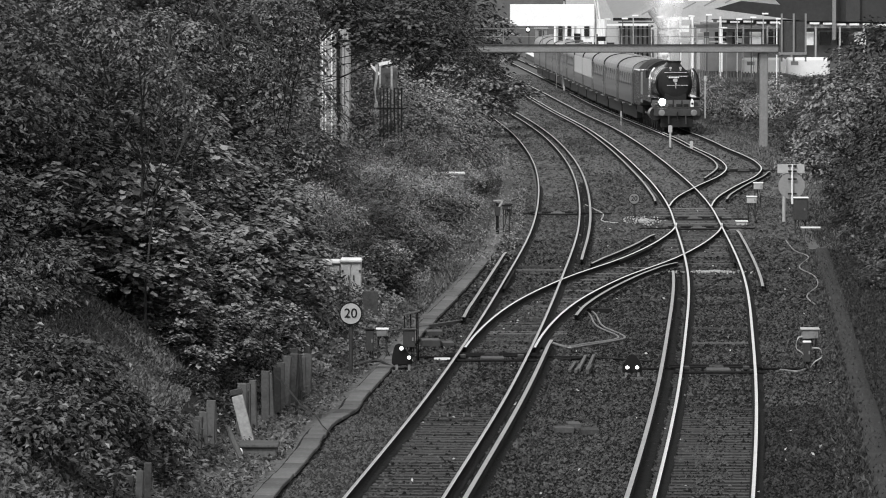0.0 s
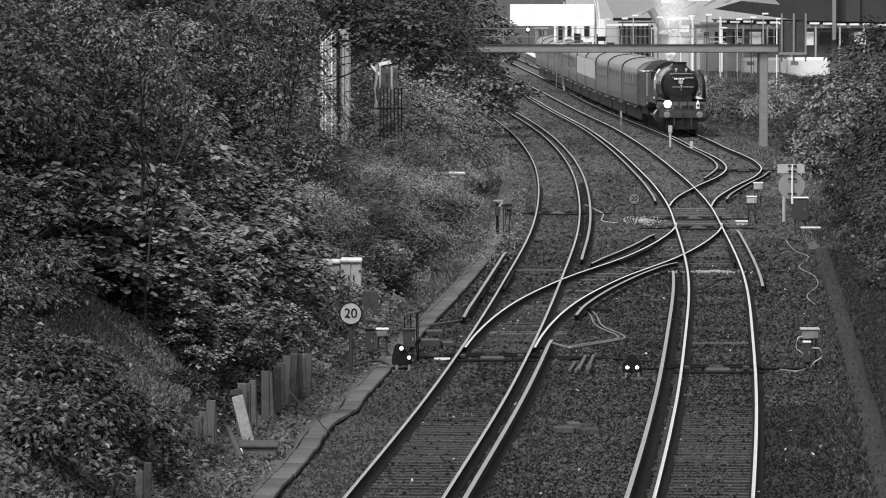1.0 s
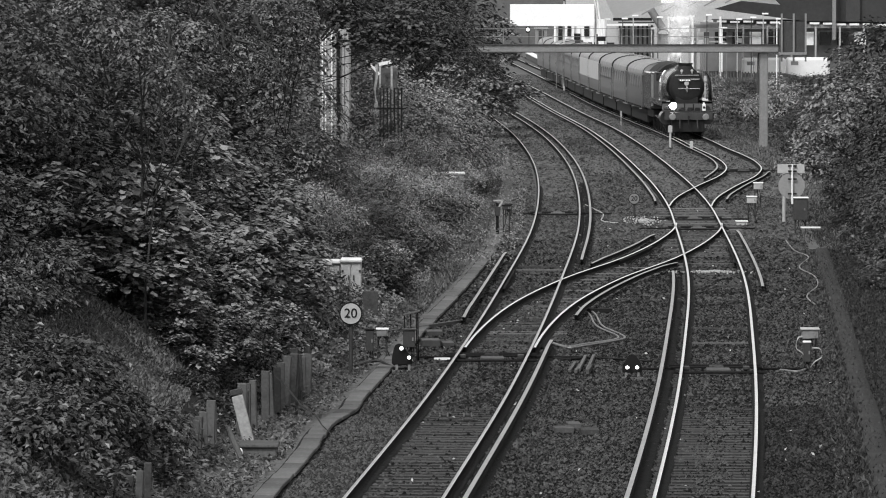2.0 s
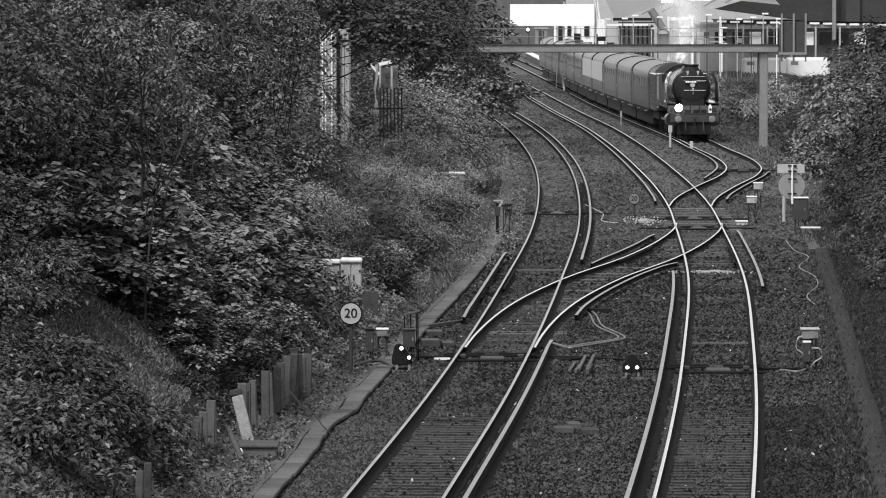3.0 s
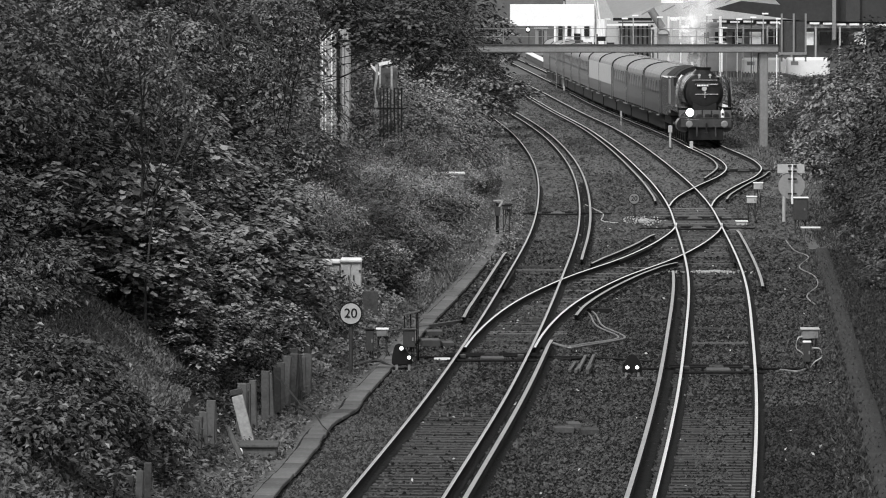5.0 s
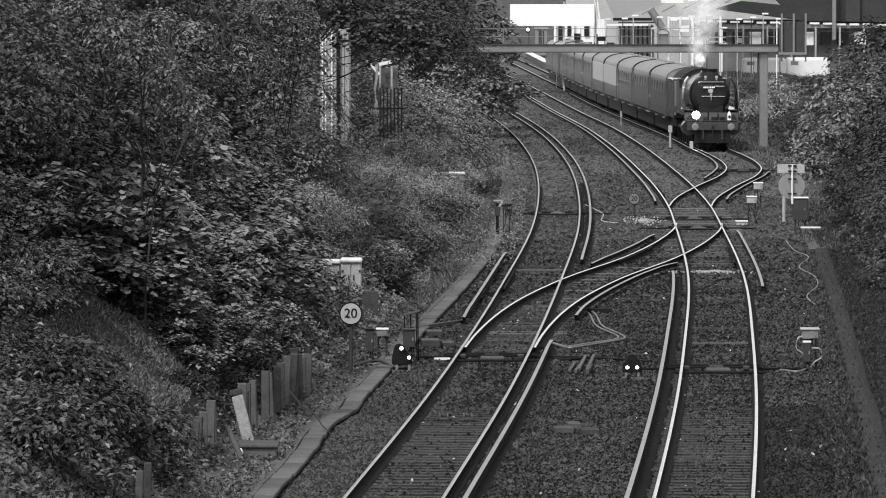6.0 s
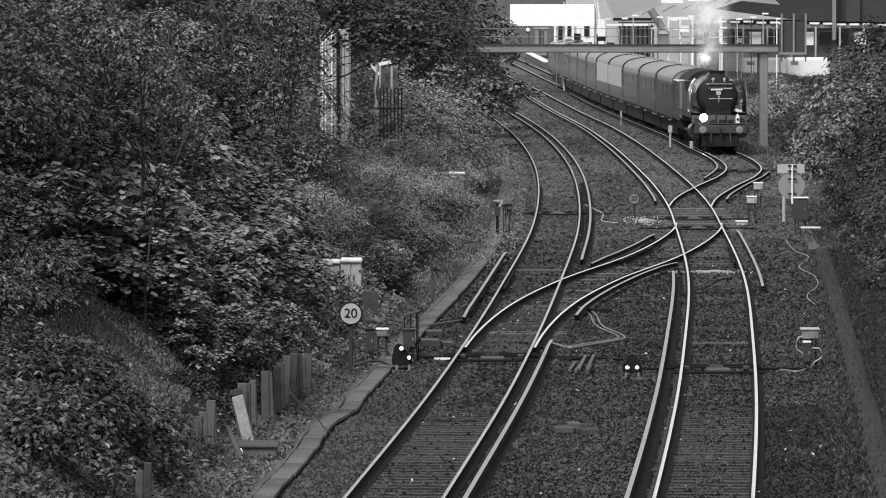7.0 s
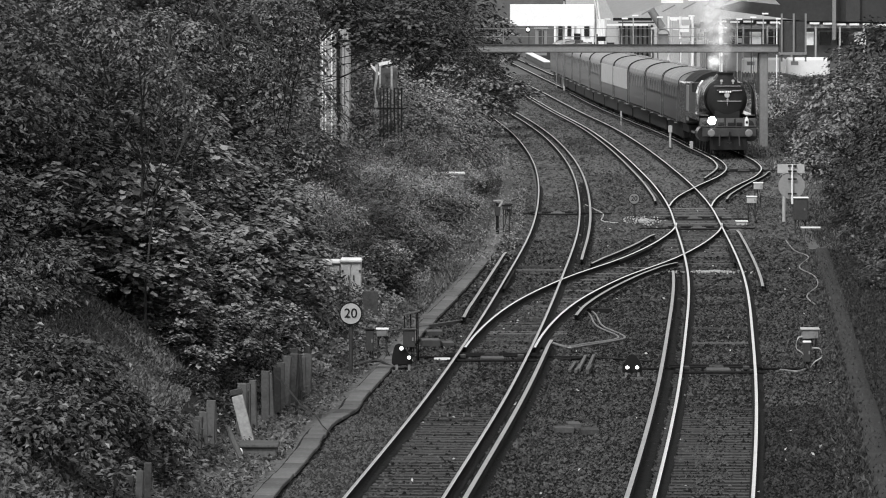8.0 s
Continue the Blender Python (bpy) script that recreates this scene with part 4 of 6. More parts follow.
def limb(bm, a, b, r1, r2, rng, bend=0.12, n=4):
    """A bent tapering limb in one skin."""
    a, b = Vector(a), Vector(b)
    sides = 7 if r1 > 0.1 else 4
    pts = [a] + [a.lerp(b, k / n) + Vector((rng.normal(0, 1), rng.normal(0, 1), rng.normal(0, 0.5))) * bend * (b - a).length * (0.5 if k < n else 0) for k in range(1, n + 1)]
    rings = []
    for k, p in enumerate(pts):
        way = (pts[min(k + 1, n)] - pts[max(k - 1, 0)]).normalized()
        q = way.to_track_quat("Z", "Y")
        r = r1 + (r2 - r1) * k / n
        rings.append([bm.verts.new(p + q @ Vector((r * math.cos(6.2832 * s / sides), r * math.sin(6.2832 * s / sides), 0))) for s in range(sides)])
    for u, w in zip(rings, rings[1:]):
        for s in range(sides):
            e = (s + 1) % sides
            bm.faces.new((u[s], u[e], w[e], w[s]))
    bm.faces.new(rings[-1])


def plant(name, label, category, group, seed, lobes, leaf, count, mat, trunk=0.0, big=False, droop=0.5, twigs=0, shell=0.45, fan=False):
    """A shrub or tree: stems or a tapered trunk with limbs, and a crown of single leaves in lobes."""
    rng = np.random.default_rng(seed)
    e = thing(name, Matrix(), label, category, group)
    vol = np.array([np.prod(r) ** (2 / 3) for _, r in lobes])
    vol /= vol.sum()
    vs, fs, base = [], [], 0
    for (c, r), w in zip(lobes, vol):
        per = 5 if big else 7
        p, d = lobe_points(rng, c, r, max(int(count * w / per), 1), shell)
        if fan:
            d[:, 2] = np.abs(d[:, 2])
            p = np.asarray(c) + (p - np.asarray(c)) * np.array([1, 1, 0.6]) * (0.35 + 0.65 * rng.random((len(p), 1)))
            p[:, 2] -= 0.35 * np.sum((p[:, :2] - np.asarray(c)[:2]) ** 2, axis=1) / r[0]
        # sprays: a handful of leaves share one plane and one way
        tilt = d * 0.6 + np.array([0, 0, 0.55]) + rng.normal(0, 0.3, d.shape)
        tilt /= np.linalg.norm(tilt, axis=1)[:, None]
        off = rng.normal(0, leaf * (0.95 if big else 1.15), (len(p), per, 3))
        off -= tilt[:, None, :] * np.sum(off * tilt[:, None, :], axis=2, keepdims=True) * 0.8
        off[:, :, 2] -= 0.25 * np.linalg.norm(off[:, :, :2], axis=2)
        p = (p[:, None, :] + off).reshape(-1, 3)
        v, f = leaf_cloud(p, np.repeat(d, per, axis=0), leaf, rng, droop, big, 0.2 if fan else 0.28)
        vs.append(v)
        fs.append(f + base)
        base += len(v)
    me = array_mesh("crown", np.concatenate(vs), np.concatenate(fs), [mat])
    ob = new("crown", me)
    ob.parent = e
    bm = bmesh.new()
    if trunk:
        limb(bm, (0, 0, -0.5), (0.1, 0, lobes[0][0][2]), trunk, trunk * 0.55, rng, 0.05, 5)
    for c, r in lobes[::3] if fan else lobes:
        foot = (0.1 * rng.normal(), 0.1 * rng.normal(), max(c[2] * 0.45, 0) if trunk else -0.3)
        limb(bm, foot, c, (trunk or 0.05) * 0.45, 0.015, rng, 0.1)
        for _ in range(1 + twigs):
            d = rng.normal(0, 1, 3)
            d /= np.linalg.norm(d)
            limb(bm, c, np.asarray(c) + d * np.asarray(r) * 0.98, 0.02, 0.006, rng, 0.12, 2)
    part("trunk" if trunk else "stem", bm, BARK, e)
    return e


def lobes_of(seed, n, spread, low, high, rmin, rmax, flat=0.8):
    rng = random.Random(seed)
    out = []
    for k in range(n):
        a, q = rng.uniform(0, 6.28), math.sqrt(rng.random()) * spread
        r = rng.uniform(rmin, rmax)
        out.append(((q * math.cos(a), q * math.sin(a), rng.uniform(low, high) * (1 - 0.35 * q / spread)), (r, r, r * flat)))
    return out


KINDS = {}
for k in range(3):
    KINDS["bramble", k] = plant("bramble", "low dark bramble thicket on the bank", "bramble", "brambles", 10 + k,
                                lobes_of(k, 9, 1.1, 0.15, 0.75, 0.4, 0.75, 0.7), 0.135, 2700, LEAF_SOFT, droop=0.6)
    KINDS["sycamore", k] = plant("sycamore_sapling", "young sycamore with broad layered leaves", "sapling", "sycamore saplings", 20 + k,
                                 lobes_of(5 + k, 26, 1.5, 0.5, 2.9, 0.32, 0.62, 0.3), 0.15, 2500, LEAF_BIG, 0.07, True, 0.35, fan=True)
    KINDS["fan_shrub", k] = plant("shrub", "broad-leaved shrub in layers, shade painted in its leaves", "shrub", "bank shrubs", 190 + k,
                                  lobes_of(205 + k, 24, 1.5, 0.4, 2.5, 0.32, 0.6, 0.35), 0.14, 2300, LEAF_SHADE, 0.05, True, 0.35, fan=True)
    KINDS["shrub", k] = plant("shrub", "dense small-leaved shrub on the bank", "shrub", "bank shrubs", 30 + k,
                              lobes_of(11 + k, 12, 1.4, 0.4, 1.9, 0.6, 1.05, 0.85), 0.14, 3700, LEAF_SOFT)
    KINDS["dark_shrub", k] = plant("shrub", "dense shrub high on the bank, shade painted in its leaves", "shrub", "bank shrubs", 90 + k,
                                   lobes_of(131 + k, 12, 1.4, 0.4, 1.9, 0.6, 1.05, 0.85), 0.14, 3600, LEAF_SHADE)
    KINDS["light_shrub", k] = plant("shrub", "light leafy shrub on the bank", "shrub", "bank shrubs", 50 + k,
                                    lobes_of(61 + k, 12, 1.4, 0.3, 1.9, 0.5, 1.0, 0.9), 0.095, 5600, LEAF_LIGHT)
    KINDS["tree", k] = plant("tree", "dark leafy tree on the railway bank", "tree", "bank trees", 40 + k,
                             lobes_of(17 + k, 20, 2.5, 1.2, 5.6, 0.8, 1.5, 0.8), 0.165, 6600, LEAF_DARK, 0.17, twigs=1)
    KINDS["shade_tree", k] = plant("tree", "leafy tree high on the bank, shade painted in its leaves", "tree", "bank trees", 140 + k,
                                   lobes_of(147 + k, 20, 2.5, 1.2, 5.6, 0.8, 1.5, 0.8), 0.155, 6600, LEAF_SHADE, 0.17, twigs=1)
    KINDS["tall_tree", k] = plant("tree", "tall tree with a high crown, shadow painted dark in its leaves", "tree", "bank trees", 70 + k,
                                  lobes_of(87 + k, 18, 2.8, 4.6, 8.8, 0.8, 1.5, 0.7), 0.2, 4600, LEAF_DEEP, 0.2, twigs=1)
    KINDS["dark_tree", k] = plant("tree", "dark tree that overhangs the line, shadow painted in its leaves", "tree", "bank trees", 80 + k,
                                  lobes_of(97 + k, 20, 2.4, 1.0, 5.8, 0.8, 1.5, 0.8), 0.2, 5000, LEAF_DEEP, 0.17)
USED = set()


def grow(kind, k, x, y, size=1.0, turn=0.0, sink=0.05, high=1.0):
    z = float(bank_height(x, y)) - sink
    key = (kind, k % 3)
    m = pose(x, y, z, 0, 0, turn)
    if key in USED:
        ob = copy_thing(KINDS[key], m)
    else:
        ob = KINDS[key]
        ob.matrix_basis = m
        USED.add(key)
    ob.scale = (size, size, size * high)
    return ob


rng = random.Random(12)


def spread(kind, n, y0, y1, u0, u1, s0, s1, high=1.0, side=-1, keep=None):
    """Plants at random places of a stretch of bank, u metres up from its foot."""
    for k in range(n):
        y = y0 + (y1 - y0) * (k + rng.random()) / n
        u = rng.uniform(u0, u1)
        x = float(TROUGH(y)) - u if side < 0 else float(RIGHT_TOE(y)) + u
        if abs(x / y) > 0.086 or (keep and not keep(x, y)):
            continue
        # Leaf tone picked by sideways direction from the camera; dark copies paint shade.
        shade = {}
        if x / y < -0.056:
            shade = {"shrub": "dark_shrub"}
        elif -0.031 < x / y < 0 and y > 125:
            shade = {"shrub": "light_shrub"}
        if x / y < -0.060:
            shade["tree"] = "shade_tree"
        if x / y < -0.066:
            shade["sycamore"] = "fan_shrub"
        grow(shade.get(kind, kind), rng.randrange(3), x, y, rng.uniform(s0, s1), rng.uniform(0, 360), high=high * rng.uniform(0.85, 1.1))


def off_house(x, y):
    """Leaves the view on the pale house free."""
    return not (-0.0255 < x / y < -0.0135 and y < 204)


def off_grass(x, y):
    return not (92 < y < 102 and -6.6 < x < -4.4)


def off_cabinet(x, y):
    """Keeps the lineside cabinet in sight."""
    return not (-0.0285 < x / y < -0.006 and y < 139)


# brambles at the foot of the bank, nearest the bridge
spread("bramble", 15, 80, 93, 2.5, 4.6, 0.55, 0.9, keep=lambda x, y: off_grass(x, y) and not (y < 84.6 and x > -5.6))
for k, (x, y, s) in enumerate(((-5.0, 87.4, 0.7), (-4.65, 88.8, 0.6), (-5.5, 86.4, 0.75))):
    grow("bramble", k, x, y, s, 50 * k)
spread("bramble", 8, 97, 112, 1.9, 2.7, 0.4, 0.6, keep=lambda x, y: not (y < 102 and x > -4.4))
spread("bramble", 10, 88, 104, 4.6, 6.0, 0.6, 0.9, keep=off_grass)
# broad-leaved saplings
spread("sycamore", 26, 103, 140, 2.6, 4.6, 0.62, 0.9, keep=off_cabinet)
spread("sycamore", 16, 102, 128, 4.2, 6.6, 0.8, 1.05, keep=off_cabinet)
spread("sycamore", 9, 98.5, 108, 3.5, 5.3, 0.55, 0.75, keep=off_grass)
for k, (x, y, s) in enumerate(((-5.3, 104.5, 0.6), (-5.0, 103.3, 0.5), (-5.6, 106, 0.7), (-5.4, 112, 0.7), (-5.9, 114, 0.75), (-4.9, 111, 0.65), (-6.2, 110, 0.7), (-5.6, 118, 0.7))):
    grow("sycamore", k, x, y, s, 81 * k)
# thick growth higher up
for k, (x, y, s) in enumerate(((-4.2, 105, 0.46), (-3.95, 107.5, 0.47), (-3.75, 110, 0.52), (-3.5, 113, 0.52), (-4.6, 103, 0.44), (-4.5, 108.5, 0.6))):
    grow("sycamore", k, x, y, s, 63 * k)
spread("shrub", 14, 96, 128, 5.2, 8.0, 0.8, 1.15)
spread("tree", 9, 98, 120, 6.4, 9.0, 0.62, 0.8)
spread("tree", 9, 120, 165, 6.5, 10.5, 0.7, 0.95, keep=off_house)
spread("shrub", 18, 128, 165, 4.8, 9.0, 0.8, 1.2, keep=off_house)
spread("tall_tree", 7, 100, 165, 8.0, 12.0, 0.9, 1.1)
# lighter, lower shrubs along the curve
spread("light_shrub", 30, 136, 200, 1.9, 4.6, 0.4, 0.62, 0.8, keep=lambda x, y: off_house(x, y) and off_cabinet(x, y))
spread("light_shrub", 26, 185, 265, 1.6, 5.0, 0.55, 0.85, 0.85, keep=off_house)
spread("bramble", 26, 140, 240, 1.4, 3.0, 0.5, 0.8)
spread("bramble", 14, 150, 203, 4.2, 6.5, 0.4, 0.55, 0.7)
spread("bramble", 10, 141, 162, 1.5, 3.2, 0.5, 0.7)
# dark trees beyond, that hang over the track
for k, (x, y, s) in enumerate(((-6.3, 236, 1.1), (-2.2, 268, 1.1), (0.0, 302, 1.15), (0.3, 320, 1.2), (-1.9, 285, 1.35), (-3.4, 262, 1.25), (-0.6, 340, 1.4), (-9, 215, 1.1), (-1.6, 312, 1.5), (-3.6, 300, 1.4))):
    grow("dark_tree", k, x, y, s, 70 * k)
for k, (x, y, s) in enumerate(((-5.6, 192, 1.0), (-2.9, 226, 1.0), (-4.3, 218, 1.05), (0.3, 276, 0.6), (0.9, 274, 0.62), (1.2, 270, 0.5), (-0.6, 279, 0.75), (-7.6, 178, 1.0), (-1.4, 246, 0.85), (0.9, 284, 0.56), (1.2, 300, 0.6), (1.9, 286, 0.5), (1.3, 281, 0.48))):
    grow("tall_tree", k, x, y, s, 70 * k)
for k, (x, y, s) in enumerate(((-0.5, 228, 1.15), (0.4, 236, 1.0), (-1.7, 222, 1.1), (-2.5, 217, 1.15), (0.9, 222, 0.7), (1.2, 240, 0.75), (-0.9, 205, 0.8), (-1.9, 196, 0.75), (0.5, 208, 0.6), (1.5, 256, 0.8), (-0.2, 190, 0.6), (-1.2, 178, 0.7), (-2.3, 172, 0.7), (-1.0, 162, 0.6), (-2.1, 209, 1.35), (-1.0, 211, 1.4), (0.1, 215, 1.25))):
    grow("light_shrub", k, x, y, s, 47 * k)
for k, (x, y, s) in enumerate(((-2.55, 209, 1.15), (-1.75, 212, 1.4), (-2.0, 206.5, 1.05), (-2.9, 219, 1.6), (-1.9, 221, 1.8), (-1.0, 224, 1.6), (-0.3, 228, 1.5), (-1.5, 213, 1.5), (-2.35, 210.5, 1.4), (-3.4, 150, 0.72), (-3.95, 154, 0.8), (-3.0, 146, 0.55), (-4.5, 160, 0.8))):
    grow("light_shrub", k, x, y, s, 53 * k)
# boughs that reach over the line and before the pale house
e = plant("tree", "leafy tree whose boughs reach over the line", "tree", "bank trees", 301,
          [((1.9, 0, 5.4), (1.0, 1, 0.9)), ((2.1, 0.4, 4.0), (1.0, 1, 0.8)), ((1.2, 0, 3.0), (1.1, 1, 0.8)), ((2.5, 0, 2.35), (0.9, 0.9, 0.5)), ((3.4, -0.2, 1.95), (0.75, 0.7, 0.38)), ((1.9, 0.2, 1.5), (0.9, 0.8, 0.45)), ((0.4, 0, 4.4), (1.3, 1.2, 1.2))],
          0.16, 4200, LEAF_DARK, 0.14, True, 0.4)
e.matrix_basis = pose(1.35, 318, float(bank_height(0.6, 318)))
e = plant("sycamore_sapling", "spreading young sycamore with layered leaf fans", "sapling", "sycamore saplings", 303,
          [((0.1, 0, 2.9), (0.9, 0.9, 0.4)), ((1.0, -0.2, 3.3), (0.9, 0.8, 0.32)), ((1.9, 0, 2.9), (0.8, 0.8, 0.3)), ((-0.5, 0, 3.8), (0.9, 0.9, 0.4)), ((0.6, -0.3, 2.2), (1.0, 0.8, 0.35)), ((1.7, 0, 2.1), (0.7, 0.7, 0.28)), ((-0.6, -0.4, 2.0), (0.9, 0.8, 0.4)), ((2.5, 0, 3.2), (0.5, 0.5, 0.2))],
          0.15, 3800, LEAF_DARK, 0.07, True, 0.35)
e.matrix_basis = pose(0.9, 260, float(bank_height(0.9, 260)))
h = float(bank_height(-5.6, 202))
e = plant("tree", "broad tree whose boughs hang before the house", "tree", "bank trees", 302,
          [((x + 4.6, y - 3, z - h), (r, r, r * 0.8)) for x, y, z, r in ((-4.1, 0, 7.3, 0.8), (-3.2, 0, 7.1, 0.9), (-2.3, 0.2, 6.6, 0.8), (-1.4, 0, 6.0, 0.95), (-0.5, 0.1, 5.6, 0.95), (0.4, 0, 5.5, 0.85), (-0.2, 0, 6.6, 1.0), (-1.7, -0.3, 5.2, 0.4), (-3.1, -0.3, 6.2, 0.45), (-2.5, -0.3, 5.75, 0.4), (-3.5, -0.2, 6.6, 0.4))],
          0.13, 4600, LEAF_SHADE, 0.045, True, 0.4)
e.matrix_basis = pose(-5.6, 202, h)
bough = [(-6.3, 7.45, 0.5), (-5.85, 7.0, 0.5), (-5.45, 6.6, 0.5), (-4.95, 6.2, 0.45), (-4.55, 5.7, 0.4), (-4.2, 5.2, 0.32), (-5.1, 7.1, 0.4), (-4.5, 6.9, 0.4)]
h = float(bank_height(-5.4, 102.5))
e = plant("tree", "slender tree with a pale drooping leafy bough", "tree", "bank trees", 304,
          [((x + 5.4, -2.5 + 0.1 * k, z - h), (r, r, r * 0.8)) for k, (x, z, r) in enumerate(bough)], 0.085, 5200, LEAF_BOUGH, 0.028, False, 0.6)
e.matrix_basis = pose(-5.4, 102.5, h)
bough = [(-4.6, 7.2, 0.6), (-3.9, 6.9, 0.6), (-4.3, 6.3, 0.6), (-3.8, 5.9, 0.5), (-4.7, 5.6, 0.55), (-3.5, 7.4, 0.5), (-5.3, 6.6, 0.6)]
h = float(bank_height(-4.3, 153.5))
e = plant("tree", "slender tree with pale fine leaves beside the house", "tree", "bank trees", 305,
          [((x + 4.3, -2.5 + 0.1 * k, z - h), (r, r, r * 0.8)) for k, (x, z, r) in enumerate(bough)], 0.10, 4600, LEAF_BOUGH, 0.03, False, 0.6)
e.matrix_basis = pose(-4.3, 153.5, h)
# the other bank
for k, (x, y, s) in enumerate(((14.5, 190, 0.62), (16.4, 199, 0.7))):
    grow("shade_tree", k, x, y, s, 40 * k, 0.9)
for k, (x, y, s) in enumerate(((15.7, 206, 0.95), (17.0, 212, 1.05), (17.3, 236, 0.9), (18.0, 242, 1.0))):
    grow("tree", k, x, y, s, 40 * k, 0.9)
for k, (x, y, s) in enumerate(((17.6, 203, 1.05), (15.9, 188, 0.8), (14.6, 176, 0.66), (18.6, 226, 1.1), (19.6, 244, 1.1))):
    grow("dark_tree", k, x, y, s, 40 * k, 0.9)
for k, (x, y, s) in enumerate(((17.9, 338, 1.15), (19.0, 326, 1.2), (17.2, 356, 1.1))):
    grow("light_shrub", k, x, y, s, 47 * k)
spread("dark_shrub", 14, 150, 190, 1.4, 3.6, 0.5, 0.8, 0.9, side=1)
spread("shrub", 18, 400, 425, 3.0, 15.0, 0.55, 0.75, 0.9, side=1)
spread("dark_shrub", 14, 152, 205, 0.6, 2.4, 0.5, 0.85, 0.9, side=1)
spread("bramble", 10, 148, 200, 0.2, 1.4, 0.4, 0.65, side=1)
spread("shrub", 16, 285, 400, 1.2, 7.0, 0.5, 0.9, 0.8, side=1)
spread("bramble", 16, 210, 330, 0.5, 2.6, 0.5, 0.9, side=1)
for key, ob in KINDS.items():
    if key not in USED:
        for o in (*ob.children_recursive, ob):
            bpy.data.objects.remove(o)


# ---- ground cover: single leaves and blades, past counting ----
def ground_leaves(name, label, seed, n, y0, y1, u0, u1, size, mat, side=-1, lift=0.35, keep=None, flat=False):
    g = np.random.default_rng(seed)
    y = np.exp(g.uniform(np.log(y0), np.log(y1), n))
    u = g.uniform(u0, u1, n)
    x = TROUGH(y) - u if side < 0 else RIGHT_TOE(y) + u
    ok = np.abs(x / y) < 0.084
    if keep is not None:
        ok &= keep(x, y)
    x, y, u = x[ok], y[ok], u[ok]
    clump = 0.5 + 0.5 * np.sin(x * 2.1 + np.sin(y * 0.9) * 2) * np.sin(y * 1.3 + x)
    z = bank_height(x, y) + (0.02 if flat else 0.05 + lift * clump * g.random(len(x)))
    p = np.stack([x, y, z], axis=1)
    out = np.tile(np.array([[0.35 * -side, -0.5, 0.4]]), (len(x), 1)) if not flat else np.tile(np.array([[0.0, -0.15, 0.9]]), (len(x), 1))
    v, f = leaf_cloud(p, out, size, g, 0.1 if flat else 0.4)
    tagged(new(name, array_mesh(name, v, f, [mat])), label, "ground cover", kind="stuff")


def grass_blades(name, label, seed, n, y0, y1, u0, u1, size, side=-1, keep=None, mat=GRASS):
    g = np.random.default_rng(seed)
    y = g.uniform(y0, y1, n)
    u = g.uniform(u0, u1, n)
    x = TROUGH(y) - u if side < 0 else RIGHT_TOE(y) + u
    ok = np.abs(x / y) < 0.084
    if keep is not None:
        ok &= keep(x, y)
    x, y = x[ok], y[ok]
    m = len(x)
    p = np.stack([x, y, bank_height(x, y) - 0.03], axis=1)
    h = size * g.uniform(0.5, 1.3, m)[:, None]
    lean = np.stack([g.normal(0, 0.45, m), g.normal(0, 0.45, m), np.ones(m)], axis=1)
    wide = np.stack([np.ones(m), g.normal(0, 0.5, m), np.zeros(m)], axis=1) * 0.008
    a, b, c = p - wide, p + wide, p + lean * h
    mid = p + lean * h * 0.55 + np.stack([g.normal(0, 0.02, m), g.normal(0, 0.02, m), np.zeros(m)], axis=1)
    v = np.stack([a, b, mid + wide * 0.8, c], axis=1).reshape(-1, 3)
    f = (np.arange(m)[:, None, None] * 4 + np.array([(0, 1, 2), (0, 2, 3)])[None]).reshape(-1, 3)
    tagged(new(name, array_mesh(name, v, f, [mat])), label, "grass", kind="stuff")


def is_grass(x, y):
    return ((y > 92) & (y < 103) & (x > -6.8) & (x < -4.3)) | ((y < 82.5) & (x < -5))


ground_leaves("ivy", "dense ivy and nettles that cover the bank", 1, 78000, 76, 300, 1.35, 13, 0.13, LEAF_SOFT, keep=lambda x, y: ~is_grass(x, y))
ground_leaves("ivy", "low ivy and weeds on the sunny bank", 2, 26000, 148, 330, 0.1, 9, 0.12, LEAF_SOFT, side=1)
ground_leaves("fallen_leaves", "dull fallen leaves and litter at the foot of the bank", 33, 5000, 80, 140, 0.3, 1.8, 0.085, LEAF_SOFT, lift=0.1)
ground_leaves("fallen_leaves", "pale fallen leaves and litter at the foot of the bank", 3, 5600, 80, 135, 0.3, 1.7, 0.075, LEAF_LIGHT, flat=True)
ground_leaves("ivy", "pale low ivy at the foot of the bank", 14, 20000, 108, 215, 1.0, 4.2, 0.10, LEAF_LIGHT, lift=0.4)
ground_leaves("weeds", "low weeds beside the cable trough", 4, 9000, 115, 330, 0.3, 1.6, 0.09, LEAF_SOFT, lift=0.2)
# Darkened ivy leaves paint the shade of the hollow here.
ground_leaves("ivy", "ivy at the foot of the bank, hollow shade in its colour", 45, 5200, 77, 95, 1.3, 3.6, 0.12, LEAF_SHADE, lift=0.25)
grass_blades("grass", "soft long grass on the bank", 5, 46000, 90, 104, 2.2, 5.4, 0.08, keep=is_grass, mat=GRASS_PALE)
grass_blades("grass", "soft long grass low on the bank", 6, 20000, 74, 83, 2.2, 5.0, 0.09, keep=is_grass, mat=GRASS_PALE)
grass_blades("grass", "pale grass at the foot of the curved bank", 18, 22000, 138, 240, 0.35, 2.4, 0.17, mat=GRASS_PALE)
ground_leaves("weeds", "pale weeds that creep onto the ballast", 44, 5000, 160, 270, -0.75, 1.5, 0.085, LEAF_DARK, lift=0.3)
grass_blades("grass", "short grass beside the walkway", 7, 42000, 82, 205, -0.9, 2.2, 0.07, side=1)
